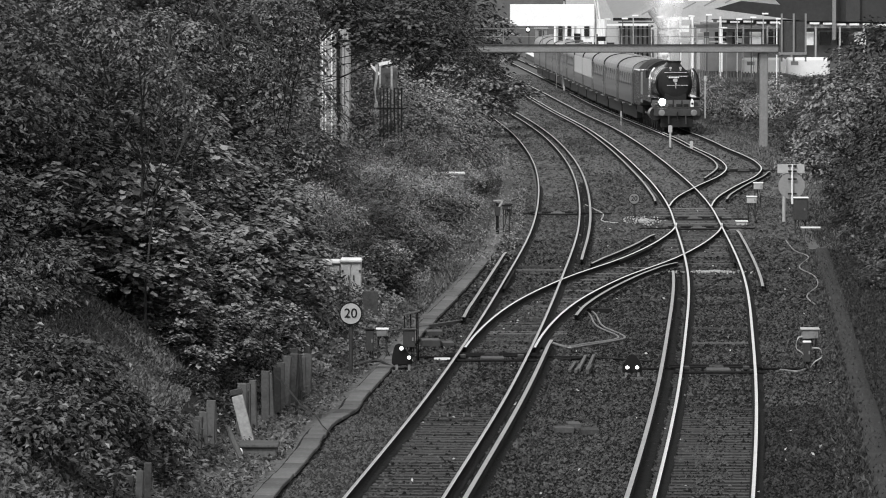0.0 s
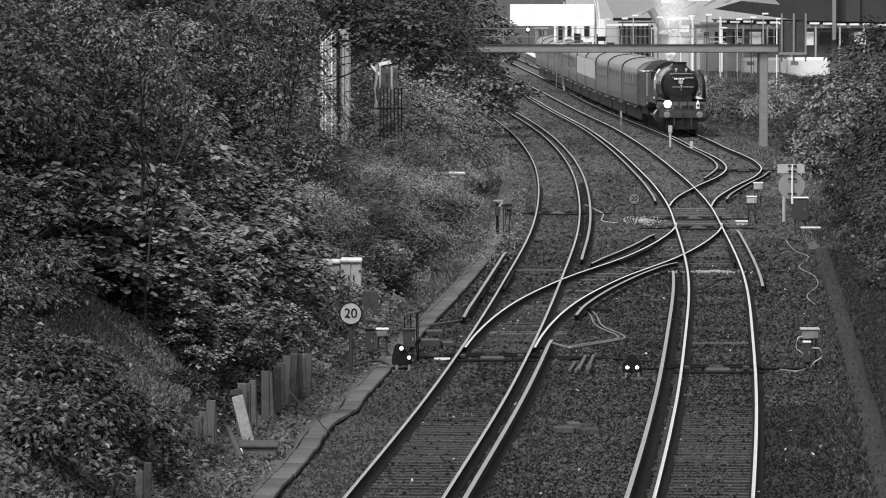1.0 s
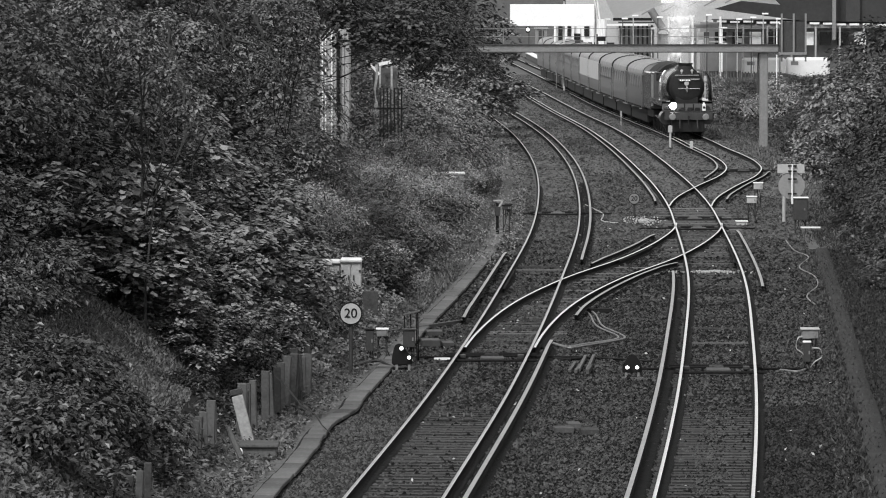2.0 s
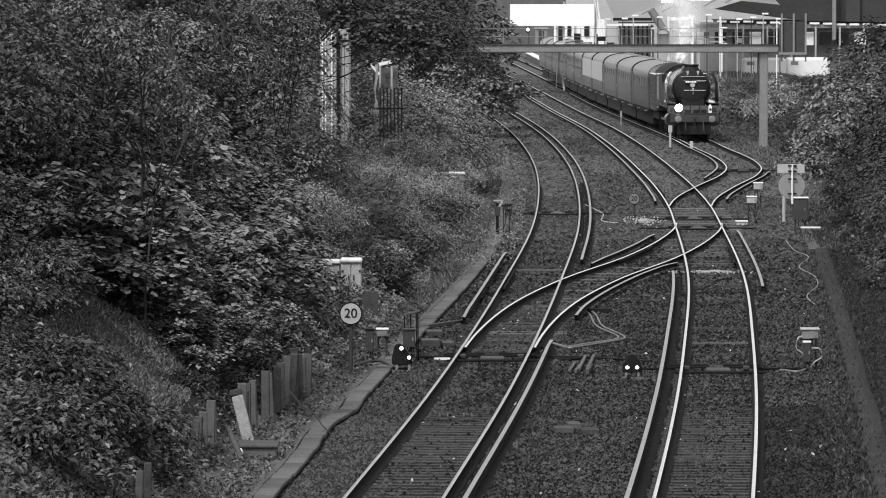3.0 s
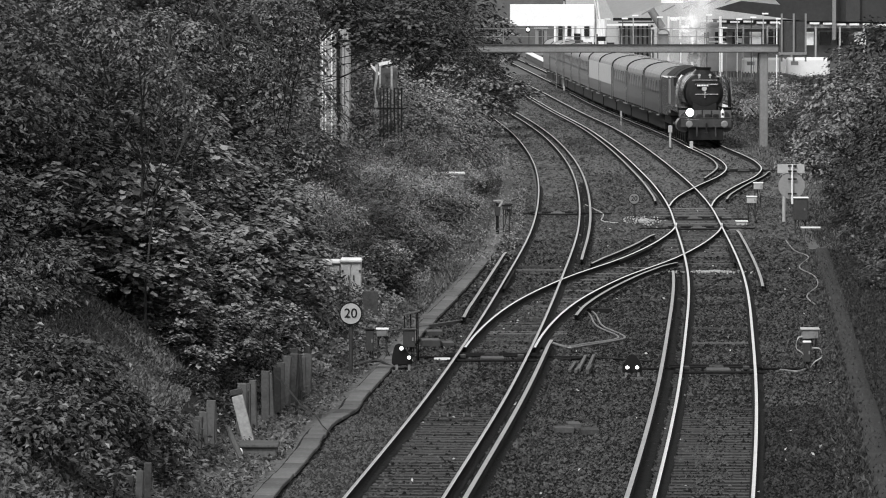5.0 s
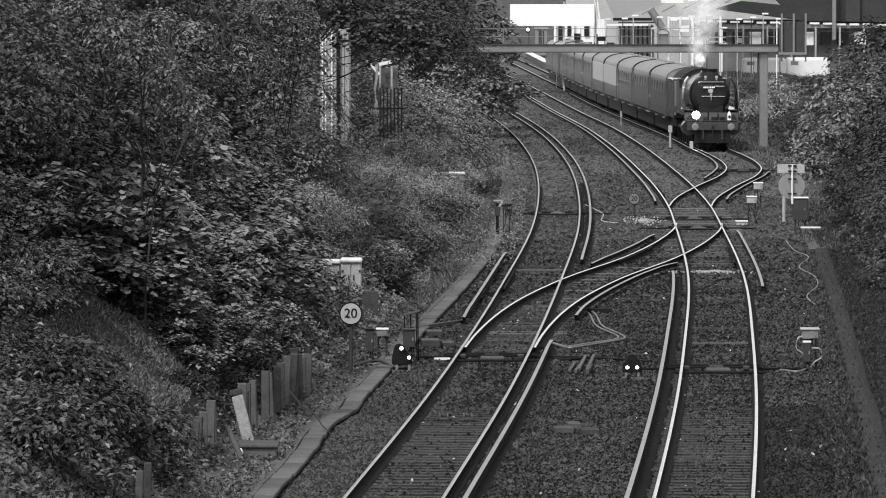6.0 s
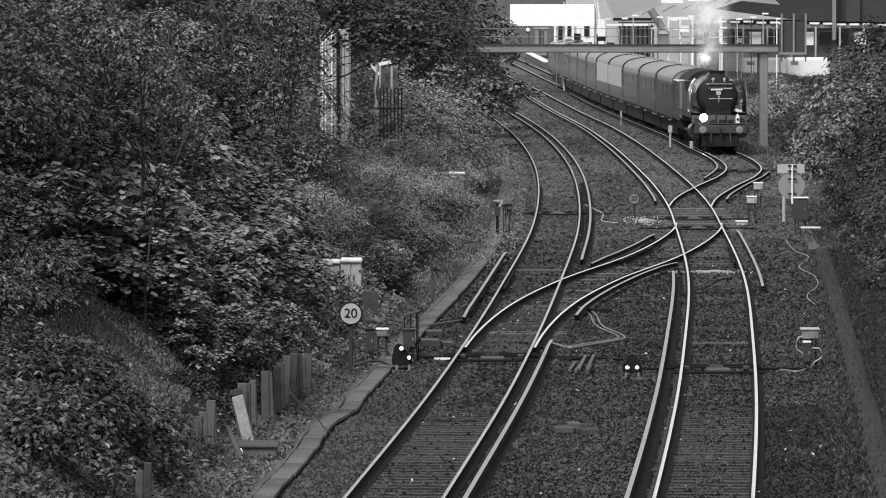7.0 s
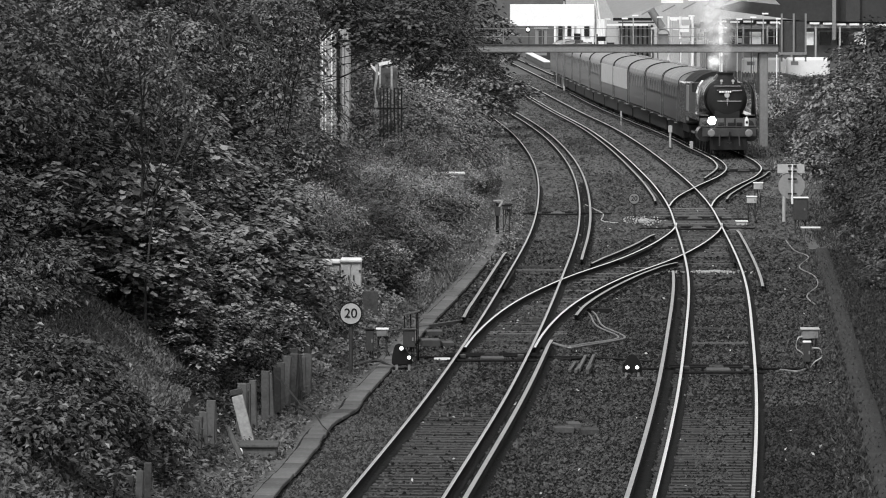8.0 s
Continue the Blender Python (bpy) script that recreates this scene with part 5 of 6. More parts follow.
grass_blades("grass", "sparse grass at the edge of the ballast", 17, 7000, 84, 170, -1.7, -0.8, 0.1, side=1)
grass_blades("grass", "short grass along the far bank", 8, 24000, 175, 340, -1.4, 5, 0.13, side=1)
grass_blades("grass", "short grass in gaps of the bank", 9, 14000, 80, 150, 1.3, 8, 0.12)


# ---- loose ballast stones, past counting ----
def stones(name, seed, n, y0, y1, size, mat=STONE, part_of=(0.0, 1.0)):
    g = np.random.default_rng(seed)
    y = g.uniform(y0, y1, n)
    lo, hi = TROUGH(y) + 0.24, RIGHT_TOE(y) - 1.25
    x = lo + (hi - lo) * g.uniform(*part_of, n)
    gap = np.minimum(np.abs(x - NEAR_LINE(y)), np.abs(x - MAIN_LINE(y)))
    inside = gap < 0.75
    middle = np.abs(x - MAIN_LINE(y)) < 0.28 + 0.12 * np.sin(y * 1.7) * np.sin(y * 0.6)
    bare = np.clip((113 - y) / 9, 0, 1) * np.where(middle, 0.45, 0.87)
    ok = ~(inside & (g.random(n) < bare)) & (np.abs(gap - 0.78) > 0.12)
    cross = np.abs(np.abs(x - CROSS_LINE(y)) - 0.78)
    ok &= (cross > 0.1) | (y < 122) | (y > 187)
    x, y, inside = x[ok], y[ok], inside[ok]
    n = len(x)
    z = BED + np.where(inside & (y < 150), 0.004, 0.0) + g.uniform(-0.012, 0.014, n)
    s = size * np.clip(np.exp(g.normal(0, 0.38, n)), 0.5, 2.4)
    a = g.uniform(0, 6.28, n)
    v = []
    for k in range(4):
        q = a + k * math.pi / 2 + g.normal(0, 0.25, n)
        v.append(np.stack([x + np.cos(q) * s, y + np.sin(q) * s, z - 0.01], axis=1))
    turn, half = g.uniform(0, 6.28, n), s * g.uniform(0.15, 0.5, n)
    for k in (-1, 1):
        v.append(np.stack([x + k * np.cos(turn) * half, y + k * np.sin(turn) * half, z + s * g.uniform(0.3, 0.75, n)], axis=1))
    v = np.stack(v, axis=1).reshape(-1, 3)
    f = (np.arange(n)[:, None, None] * 6 + np.array([(0, 1, 5), (1, 4, 5), (1, 2, 4), (2, 3, 4), (3, 5, 4), (3, 0, 5)])[None]).reshape(-1, 3)
    tagged(new(name, array_mesh(name, v, f, [mat])), "loose crushed stone of the track bed", "ballast", kind="stuff")


stones("ballast_stones", 27, 16000, 80, 118, 0.028, HAZED_DUSTY_STONE, (0.0, 0.17))
stones("ballast_stones", 21, 56000, 80, 107, 0.027, STONE, (0.13, 0.78))
stones("ballast_stones", 26, 20000, 80, 107, 0.027, DARK_STONE, (0.78, 1.0))
stones("ballast_stones", 22, 54000, 107, 140, 0.031)
stones("ballast_stones", 23, 22000, 140, 178, 0.042)
# Beyond here the paler stone carries the painted haze.
stones("ballast_stones", 25, 16000, 168, 215, 0.045, HAZED_DUSTY_STONE)
stones("ballast_stones", 24, 38000, 196, 520, 0.05, HAZED_DUSTY_STONE)


def track_weeds():
    """Low weeds in the gaps between the tracks."""
    g = np.random.default_rng(31)
    n = 5000
    y = g.uniform(200, 330, n)
    x = (NEAR_LINE(y) + MAIN_LINE(y)) / 2 + g.normal(0, 0.45, n)
    patch = np.sin(y * 0.33) + np.sin(y * 0.11 + 2) > 0.2
    x, y = x[patch], y[patch]
    p = np.stack([x, y, BED + g.uniform(0, 0.18, len(x))], axis=1)
    v, f = leaf_cloud(p, np.tile(np.array([[0, -0.5, 0.5]]), (len(x), 1)), 0.12, g, 0.3)
    tagged(new("weeds", array_mesh("weeds", v, f, [LEAF_SOFT])), "low weeds growing between the tracks", "weeds", kind="stuff")


track_weeds()


def bright_litter():
    """Small pale scraps on the ballast."""
    g = np.random.default_rng(41)
    n = 170
    y = g.uniform(84, 200, n)
    lo, hi = TROUGH(y) + 0.3, RIGHT_TOE(y) - 1.3
    x = lo + (hi - lo) * g.random(n)
    p = np.stack([x, y, np.full(n, BED + 0.04)], axis=1)
    v, f = leaf_cloud(p, np.tile(np.array([[0, -0.4, 0.6]]), (n, 1)), 0.075, g, 0.1)
    tagged(new("paper_scraps", array_mesh("paper_scraps", v, f, [PALE])), "small pale scraps lying on the ballast", "litter", kind="stuff")


bright_litter()


# ---- lineside things on the bank's side ----
def lettering(text, size, m, mat, parent, name="lettering", depth=0.004):
    cu = bpy.data.curves.new(name, "FONT")
    cu.body, cu.size, cu.extrude, cu.align_x, cu.align_y, cu.offset = text, size, depth, "CENTER", "CENTER", 0.002
    tmp = new(name, cu)
    me = bpy.data.meshes.new_from_object(tmp.evaluated_get(bpy.context.evaluated_depsgraph_get()))
    bpy.data.objects.remove(tmp)
    me.materials.clear()
    me.materials.append(mat)
    ob = new(name, me)
    ob.parent, ob.matrix_basis = parent, m
    return ob


def speed_sign(x, y, r, top, label, worn=PALE):
    e = thing("speed_sign", pose(x, y, BED - 0.05), label, "speed sign", "speed signs")
    rodpart("post", (0, 0, 0), (0, 0, top - r * 0.6), 0.045, DARKGREY, e)
    bm = bmesh.new()
    rod(bm, (0, -0.05, top), (0, -0.075, top), r, n=40)
    disc = part("disc", bm, BLACKPAINT, e, "round board with a dark rim")
    bm = bmesh.new()
    rod(bm, (0, -0.074, top), (0, -0.082, top), r * 0.88, n=40)
    part("face", bm, worn, disc, "pale face")
    lettering("20", r * 1.15, pose(0, -0.088, top, 90, 0, 0), BLACKPAINT, disc)
    return e


speed_sign(-1.9, 116.3, 0.24, 1.28, "round pale speed sign marked 20 on a dark post")
speed_sign(6.62, 195.6, 0.20, 0.70, "weathered round speed sign marked 20 between the tracks", MIDGREY)


def ground_signal(x, y, lamps, lean, label):
    """A low shunting signal: black housing with a rounded top, hoods and lit lenses."""
    e = thing("ground_signal", pose(x, y, BED), label, "ground signal", "ground signals")
    bm = bmesh.new()
    pts = [(-0.21, 0.12), (0.21, 0.12), (0.21, 0.28), (0.10, 0.50), (0.05, 0.56), (-0.05, 0.56), (-0.10, 0.50), (-0.21, 0.28)]
    if lean:
        pts = [(px - 0.06 * (pz > 0.45) - 0.02, pz) for px, pz in pts]
    a = [bm.verts.new((px, -0.1, pz)) for px, pz in pts]
    b = [bm.verts.new((px, 0.12, pz)) for px, pz in pts]
    bm.faces.new(a)
    bm.faces.new(b[::-1])
    for i in range(len(pts)):
        j = (i + 1) % len(pts)
        bm.faces.new((a[j], a[i], b[i], b[j]))
    soften(bm, 0.02, 2)
    body = part("housing", bm, BLACKPAINT, e, "black housing")
    for lx, lz, r in lamps:
        bm = bmesh.new()
        rod(bm, (lx, -0.10, lz), (lx, -0.125, lz), r, n=18)
        part("lens", bm, SIGNALGLOW, body, "lit white lens")
        bm = bmesh.new()
        for k in range(9):
            t0, t1 = math.pi * k / 9, math.pi * (k + 1) / 9
            box(bm, (lx + math.cos((t0 + t1) / 2) * (r + 0.02), -0.15, lz + math.sin((t0 + t1) / 2) * (r + 0.02)), (0.012, 0.12, 0.034), Matrix.Rotation(-(t0 + t1) / 2, 4, "Y"))
        part("hood", bm, BLACKPAINT, body)
    for s in (-1, 1):
        boxpart("foot", (s * 0.13, 0, 0.05), (0.05, 0.2, 0.16), MIDGREY, e)
    boxpart("base_plate", (0, -0.04, -0.01), (0.46, 0.3, 0.05), CONCRETE, e)
    return e


ground_signal(-0.83, 117.0, ((-0.03, 0.47, 0.036), (0.13, 0.28, 0.034)), True, "black ground signal with two lit white lenses")
ground_signal(3.853, 114.9, ((-0.105, 0.25, 0.038), (0.105, 0.25, 0.038)), False, "low black ground signal with two lit white lenses").scale = (0.95, 0.95, 0.86)


def apparatus_case(x, y, w, dp, low, high, label, lid=WHITE, body=DARKGREY, legs=2):
    """A small lineside case on legs with a lid and hanging cables."""
    e = thing("apparatus_case", pose(x, y, BED), label, "apparatus case", "apparatus cases")
    bm = bmesh.new()
    box(bm, (0, 0, (low + high) / 2), (w, dp, high - low))
    soften(bm, 0.012)
    case = part("case", bm, body, e)
    bm = bmesh.new()
    box(bm, (0, 0, high + 0.02), (w * 1.16, dp * 1.2, 0.04))
    soften(bm, 0.01)
    part("lid", bm, lid, case, "pale lid")
    boxpart("latch", (w * 0.3, -dp / 2 - 0.01, (low + high) / 2), (0.03, 0.02, 0.07), MIDGREY, case)
    for k in range(legs):
        q = (k / max(legs - 1, 1) - 0.5) * w * 0.75
        rodpart("leg", (q, 0, -0.05), (q, 0, low + 0.02), 0.022, DARKGREY, e, n=7)
    rng2 = np.random.default_rng(int(y * 10))
    for k in range(2):
        bm = bmesh.new()
        limb(bm, (w * 0.2 * (k - 0.5), 0.02, low), (w * 0.9 * (k - 0.4), -0.1, 0.0), 0.014, 0.014, rng2, 0.12, 5)
        part("cable", bm, BLACKPAINT, e)
    return e


apparatus_case(-1.56, 119.9, 0.17, 0.15, 0.22, 0.66, "slim dark apparatus case on legs", BLACKPAINT)
apparatus_case(-1.30, 120.8, 0.24, 0.2, 0.48, 0.62, "shallow lineside case with a bright lid on thin legs", WHITE, MIDGREY)
apparatus_case(-0.72, 119.9, 0.26, 0.2, 0.30, 0.66, "dark lineside case under a raised cover frame", DARKGREY)
apparatus_case(7.62, 117.2, 0.34, 0.3, 0.66, 0.84, "pale topped lineside case with cables on legs", PALE, MIDGREY, 3)
apparatus_case(7.55, 117.0, 0.15, 0.15, 0.18, 0.58, "small cable box with looping wires", WHITE, DARKGREY, 2)
apparatus_case(10.78, 193.2, 0.30, 0.25, 1.06, 1.26, "small pale case on a single stem", WHITE, PALE, 1)
apparatus_case(10.43, 190.8, 0.32, 0.26, 0.68, 0.88, "small pale topped case on two stems", WHITE, PALE, 2)
apparatus_case(10.0, 189, 0.36, 0.3, 0.0, 0.12, "low pale case beside the switch", WHITE, PALE, 2)
apparatus_case(2.25, 194, 0.24, 0.2, 0.30, 0.5, "dark case on legs beside the track", BLACKPAINT, DARKGREY, 2)
apparatus_case(11.55, 182.5, 0.44, 0.4, 0.45, 1.15, "dark grey cabinet on a stand", WHITE, DARKGREY, 2)


def cover_frame():
    e = thing("cover_frame", pose(-0.7, 120.1, BED), "rusty raised frame with a slanting pale top", "metal frame")
    for x, y in ((-0.1, -0.1), (0.15, -0.1), (0.03, 0.12), (0.18, 0.12)):
        rodpart("leg", (x, y, -0.02), (x - 0.02, y, 1.0 + 0.25 * x), 0.014, RUST, e, n=7)
    boxpart("top", (0.03, 0, 1.02), (0.36, 0.3, 0.03), CONCRETE, e, "weathered slanting top", 0.006, Matrix.Rotation(radians(-14), 4, "Y"))


cover_frame()


def cabinet(x, y, z, w, h, label):
    """A two-door location cabinet with a projecting lid."""
    e = thing("location_cabinet", pose(x, y, z), label, "cabinet", "location cabinets")
    bm = bmesh.new()
    box(bm, (0, 0, h / 2), (w, 0.5, h))
    soften(bm, 0.015)
    body = part("body", bm, PALE, e, "pale grey steel body")
    bm = bmesh.new()
    box(bm, (0, -0.03, h + 0.05), (w * 1.06, 0.62, 0.10))
    soften(bm, 0.03)
    part("lid", bm, WHITE, e, "bright white lid")
    for s in (-1, 1):
        d = boxpart("door", (s * w / 4, -0.26, h / 2), (w / 2 - 0.03, 0.03, h - 0.08), PALE, body, "", 0.008)
        boxpart("handle", (s * 0.06, -0.29, h * 0.55), (0.03, 0.04, 0.12), DARKGREY, d)
        for q in (0.25, 0.75):
            boxpart("hinge", (s * (w / 2 - 0.04), -0.285, h * q), (0.05, 0.03, 0.05), DARKGREY, d)
    boxpart("plinth", (0, 0, -0.2), (w, 0.5, 0.42), CONCRETE, e)
    return e


cabinet(-2.24, 138, 0.25, 0.5, 0.82, "pale location cabinet with a white lid among leaves")
cabinet(-2.78, 138.3, 0.22, 0.52, 0.8, "pale location cabinet half hidden by leaves")
cabinet(0.22, 199, 0.30, 1.05, 0.9, "pale location cabinet with a white lid in the shrubs")
boxpart("screen_board", (-1.72, 133.5, 0.2), (0.36, 0.05, 0.8), WOOD, None, "", 0.01)
tagged(bpy.data.objects["screen_board"], "weathered timber panel standing among the leaves", "panel")


# fence of old upright sleepers along the foot of the bank
def fence():
    e = thing("timber_fence", Matrix(), "broken fence of weathered upright timber boards", "fence")
    r = random.Random(5)
    at = line((86, -5.1), (92.8, -4.04), (97, -3.72), (100.7, -3.45), (104.8, -3.07), (109.9, -2.66))
    spots = [86.6, 86.9, 87.25, 87.6, 88.0, 92.2, 92.75, 93.6, 94.3, 94.8, 99.2, 99.7, 100.3, 101.3, 103.0, 103.6, 104.7, 105.3, 106.0, 106.5, 107.1, 107.6, 108.2, 108.7, 109.3, 109.8, 110.3]
    for y in spots:
        h, w = r.uniform(0.78, 1.05), r.uniform(0.12, 0.17)
        bm = bmesh.new()
        box(bm, (0, 0, h / 2 - 0.1), (w, 0.09, h + 0.2))
        soften(bm, 0.012)
        for v in bm.verts:
            if v.co.z > h - 0.05:
                v.co.z += r.uniform(-0.015, 0.015)
        ob = part("board", bm, WOOD, e)
        ob.matrix_basis = pose(float(at(y)), y, BED, r.uniform(-3, 3), r.uniform(-4, 4), r.uniform(-15, 15))
    # the last posts, sunk in the foot of the bank
    for x, y, top in ((-4.62, 83.4, 0.55), (-4.50, 83.2, 0.64), (-4.36, 83.0, 0.78)):
        bm = bmesh.new()
        box(bm, (0, 0, top - 0.55), (0.115, 0.09, 1.1))
        soften(bm, 0.012)
        part("board", bm, WOOD, e).matrix_basis = pose(x, y, 0, r.uniform(-2, 2), r.uniform(-3, 3), r.uniform(-12, 12))


fence()


def leaning_post():
    e = thing("marker_post", pose(-3.40, 98.6, BED), "pale leaning concrete post with a dark band", "post")
    bm = bmesh.new()
    box(bm, (0, 0, 0.4), (0.2, 0.12, 0.86))
    soften(bm, 0.012)
    part("shaft", bm, RENDERED, e).matrix_basis = pose(0, 0, 0, 0, -14, 0)
    bm = bmesh.new()
    box(bm, (0, 0, 0.9), (0.22, 0.13, 0.10))
    soften(bm, 0.012)
    part("cap", bm, WOOD, e).matrix_basis = pose(0, 0, 0, 0, -14, 0)


leaning_post()


def chamber():
    e = thing("cable_chamber", pose(-3.12, 95.6, BED), "concrete cable chamber with a slab lid", "cable chamber")
    boxpart("wall", (0, 0, 0.06), (0.62, 0.8, 0.22), CONCRETE, e, "", 0.02)
    boxpart("lid", (0, 0, 0.20), (0.68, 0.9, 0.06), CONCRETE, e, "pale slab", 0.015)


chamber()
bm = bmesh.new()
ball(bm, (-3.42, 94.6, -0.03), (0.065, 0.065, 0.08), 3)
tagged(part("white_insulator", bm, WHITE, None, smooth=True), "white glazed insulator pot lying on the litter", "insulator")
bm = bmesh.new()
rod(bm, (-3.62, 94.7, 0.38), (-3.38, 94.5, -0.12), 0.05, n=8)
tagged(part("broken_board", bm, WOOD, None), "broken dark board leaning on the fence", "board")
bm = bmesh.new()
limb(bm, (-3.1, 104, 0.62), (-1.95, 99.2, -0.1), 0.02, 0.014, np.random.default_rng(3), 0.006, 6)
tagged(part("fallen_branch", bm, BARK, None), "thin bare fallen branch across the litter", "branch")


# cable trough: single concrete lids in a row
def trough():
    e = thing("cable_trough", Matrix(), "line of concrete cable trough lids beside the track", "cable trough", kind="structure")
    bm = bmesh.new()
    box(bm, (0, 0, 0), (0.33, 0.93, 0.07))
    soften(bm, 0.012)
    me = bpy.data.meshes.new("lid")
    bm.to_mesh(me)
    bm.free()
    me.materials.append(LID)
    r = random.Random(8)
    for y in np.arange(78, 190, 1.0):
        x, s = float(TROUGH(y)), float(TROUGH(y + 0.5) - TROUGH(y - 0.5))
        ob = new("lid", me)
        ob.parent = e
        ob.matrix_basis = pose(x + r.uniform(-0.012, 0.012), y, BED + 0.03 + r.uniform(-0.008, 0.012), r.uniform(-0.6, 0.6), r.uniform(-1.2, 1.2), -math.degrees(math.atan(s)) + r.uniform(-0.8, 0.8))


trough()


# ---- in and between the tracks ----
def slab(name, x, y, s, rz, mat, label, category, z=0.0, ry=0.0):
    bm = bmesh.new()
    box(bm, (0, 0, s[2] / 2), s)
    soften(bm, min(s) * 0.08)
    ob = part(name, bm, mat)
    ob.matrix_basis = pose(x, y, BED + 0.01 + z, 0, ry, rz)
    return tagged(ob, label, category)


for k, (x, y, ln, rz) in enumerate(((2.70, 117.6, 2.6, 4), (2.80, 117.0, 2.0, 4), (2.93, 118.6, 4.2, 3.4), (3.10, 118.4, 4.4, 3.2), (3.02, 116.4, 1.6, 4))):
    tagged(slab("timber_offcut", x, y, (0.065, ln, 0.06 + 0.012 * k), -rz, CONCRETE, "weathered timber lying on the ballast", "timber"), group="timber offcuts")
for x, y, sx in ((2.15, 100.6, 0.42), (2.6, 100.2, 0.40), (2.35, 101.6, 0.3)):
    tagged(slab("concrete_block", x, y, (sx * 0.8, 0.5, 0.1), 4, WOOD, "dull grey block half sunk in ballast", "concrete block"), group="concrete blocks")
for x, y, sx, h in ((-0.28, 125, 0.42, 0.15), (0.1, 125.2, 0.26, 0.08), (-0.2, 129, 0.36, 0.1)):
    tagged(slab("junction_box", x, y, (sx, 0.8, h), 3, DARKGREY, "dark low junction box on the ballast", "junction box"), group="junction boxes")
slab("white_batten", -0.02, 120.2, (0.34, 0.12, 0.05), 3, WHITE, "short white batten on the ballast", "batten")
slab("dark_pipe", 3.7, 138, (0.9, 0.12, 0.10), -12, BLACKPAINT, "dark pipe length lying on the ballast", "pipe")
slab("dark_plank", -0.6, 131, (0.1, 6.5, 0.08), -22, WOOD, "dark plank beside the conductor rail", "plank")


def switch_machine(at, y, label):
    """Stretcher bars and a low drive between the rails of a switch."""
    x = float(at(y))
    e = thing("switch_drive", pose(x, y, BED), label, "switch drive", "switch drives")
    boxpart("drive", (0, 0, 0.06), (0.5, 0.7, 0.13), DARKGREY, e, "", 0.02)
    boxpart("cover", (0, 0.9, 0.11), (0.3, 0.4, 0.05), BEARER, e, "", 0.02)
    for dy in (-0.7, 0.9, 1.5):
        rodpart("stretcher_bar", (-0.95, dy, 0.09), (0.95, dy, 0.09), 0.025, RUST, e, n=8)
    for s in (-1, 1):
        boxpart("clamp", (s * 0.62, 0.9, 0.08), (0.14, 0.25, 0.07), DARKGREY, e, "", 0.01)
        rodpart("long_rod", (s * 0.85, 0.9, 0.06), (s * 1.9, 1.2, 0.04), 0.025, RUST, e, n=6)
    return e


switch_machine(NEAR_LINE, 119.5, "dark switch drive with stretcher bars between rails")
switch_machine(MAIN_LINE, 115.8, "dark switch drive with rods between polished rails")
switch_machine(NEAR_LINE, 196.5, "small switch drive between rails in the curve")
switch_machine(MAIN_LINE, 192, "switch drive with stretcher bars in the junction")
switch_machine(MAIN_LINE, 184.5, "switch drive with pale rods in the junction")
switch_machine(TRAIN_LINE, 243, "switch drive near the train's track")

# pale boards and dust across the main track
def pale_timbers():
    for k, (y, w, mat) in enumerate(((157.2, 1.2, CONCRETE), (150, 1.25, SLEEPER), (131, 1.3, SLEEPER), (125.5, 1.2, WOOD), (178, 1.2, WOOD), (189, 1.3, CONCRETE), (194, 1.3, CONCRETE), (198, 1.2, WOOD))):
        x = float(MAIN_LINE(y))
        tagged(slab("crossing_timber", x, y, (w, 0.12, 0.04), -3 + k, mat, "pale dusty timber across the track bed", "timber"), group="crossing timbers")
    for y in (158, 160, 209, 250):
        x = float(NEAR_LINE(y))
        tagged(slab("crossing_timber", x, y, (1.3, 0.25, 0.05), -2, WOOD, "dark timber across the track bed", "timber"), group="crossing timbers")


pale_timbers()


def cable(name, pts, r, mat, label, parent=None):
    """A loose cable through a few turning points on the ground."""
    p = [Vector(q) for q in pts]
    mid = []
    for i in range(len(p) - 1):
        a, b, c, e = p[max(i - 1, 0)], p[i], p[i + 1], p[min(i + 2, len(p) - 1)]
        for k in range(6):
            u = k / 6
            mid.append(0.5 * (2 * b + (c - a) * u + (2 * a - 5 * b + 4 * c - e) * u * u + (3 * b - a - 3 * c + e) * u**3))
    mid.append(p[-1])
    bm = bmesh.new()
    rings = []
    for k, q in enumerate(mid):
        way = (mid[min(k + 1, len(mid) - 1)] - mid[max(k - 1, 0)]).normalized()
        side = way.cross(Vector((0, 0, 1))).normalized()
        rings.append([bm.verts.new(q + side * r * math.cos(s * 1.0472) + Vector((0, 0, r * math.sin(s * 1.0472)))) for s in range(6)])
    for u, w in zip(rings, rings[1:]):
        for s in range(6):
            bm.faces.new((u[s], u[(s + 1) % 6], w[(s + 1) % 6], w[s]))
    ob = part(name, bm, mat, parent)
    return tagged(ob, label, "cable", "loose cables")


Z = BED + 0.03
for o in (0.0, 0.14):
    cable("loose_cable", [(3.35 + o, 140, Z), (3.55 + o, 137, Z), (3.6 + o, 132, Z), (3.95 + o, 128.5, Z), (3.85 + o, 126.5, Z + 0.03), (3.2, 125.5 - o * 4, Z), (2.75, 124.5 - o * 3, Z), (2.4, 126, Z)], 0.022, MIDGREY, "grey cable snaking over the ballast")
cable("loose_cable", [(1.5, 119.5, Z), (2.0, 121, Z), (2.6, 120.2, Z), (3.3, 120.6, Z), (4.4, 119.4, Z)], 0.03, BLACKPAINT, "black cable across the ballast")
cable("loose_cable", [(6.3, 116.6, Z), (6.9, 116.9, Z), (7.3, 116.3, Z), (7.55, 117.1, Z)], 0.025, MIDGREY, "grey cable to the lineside case")
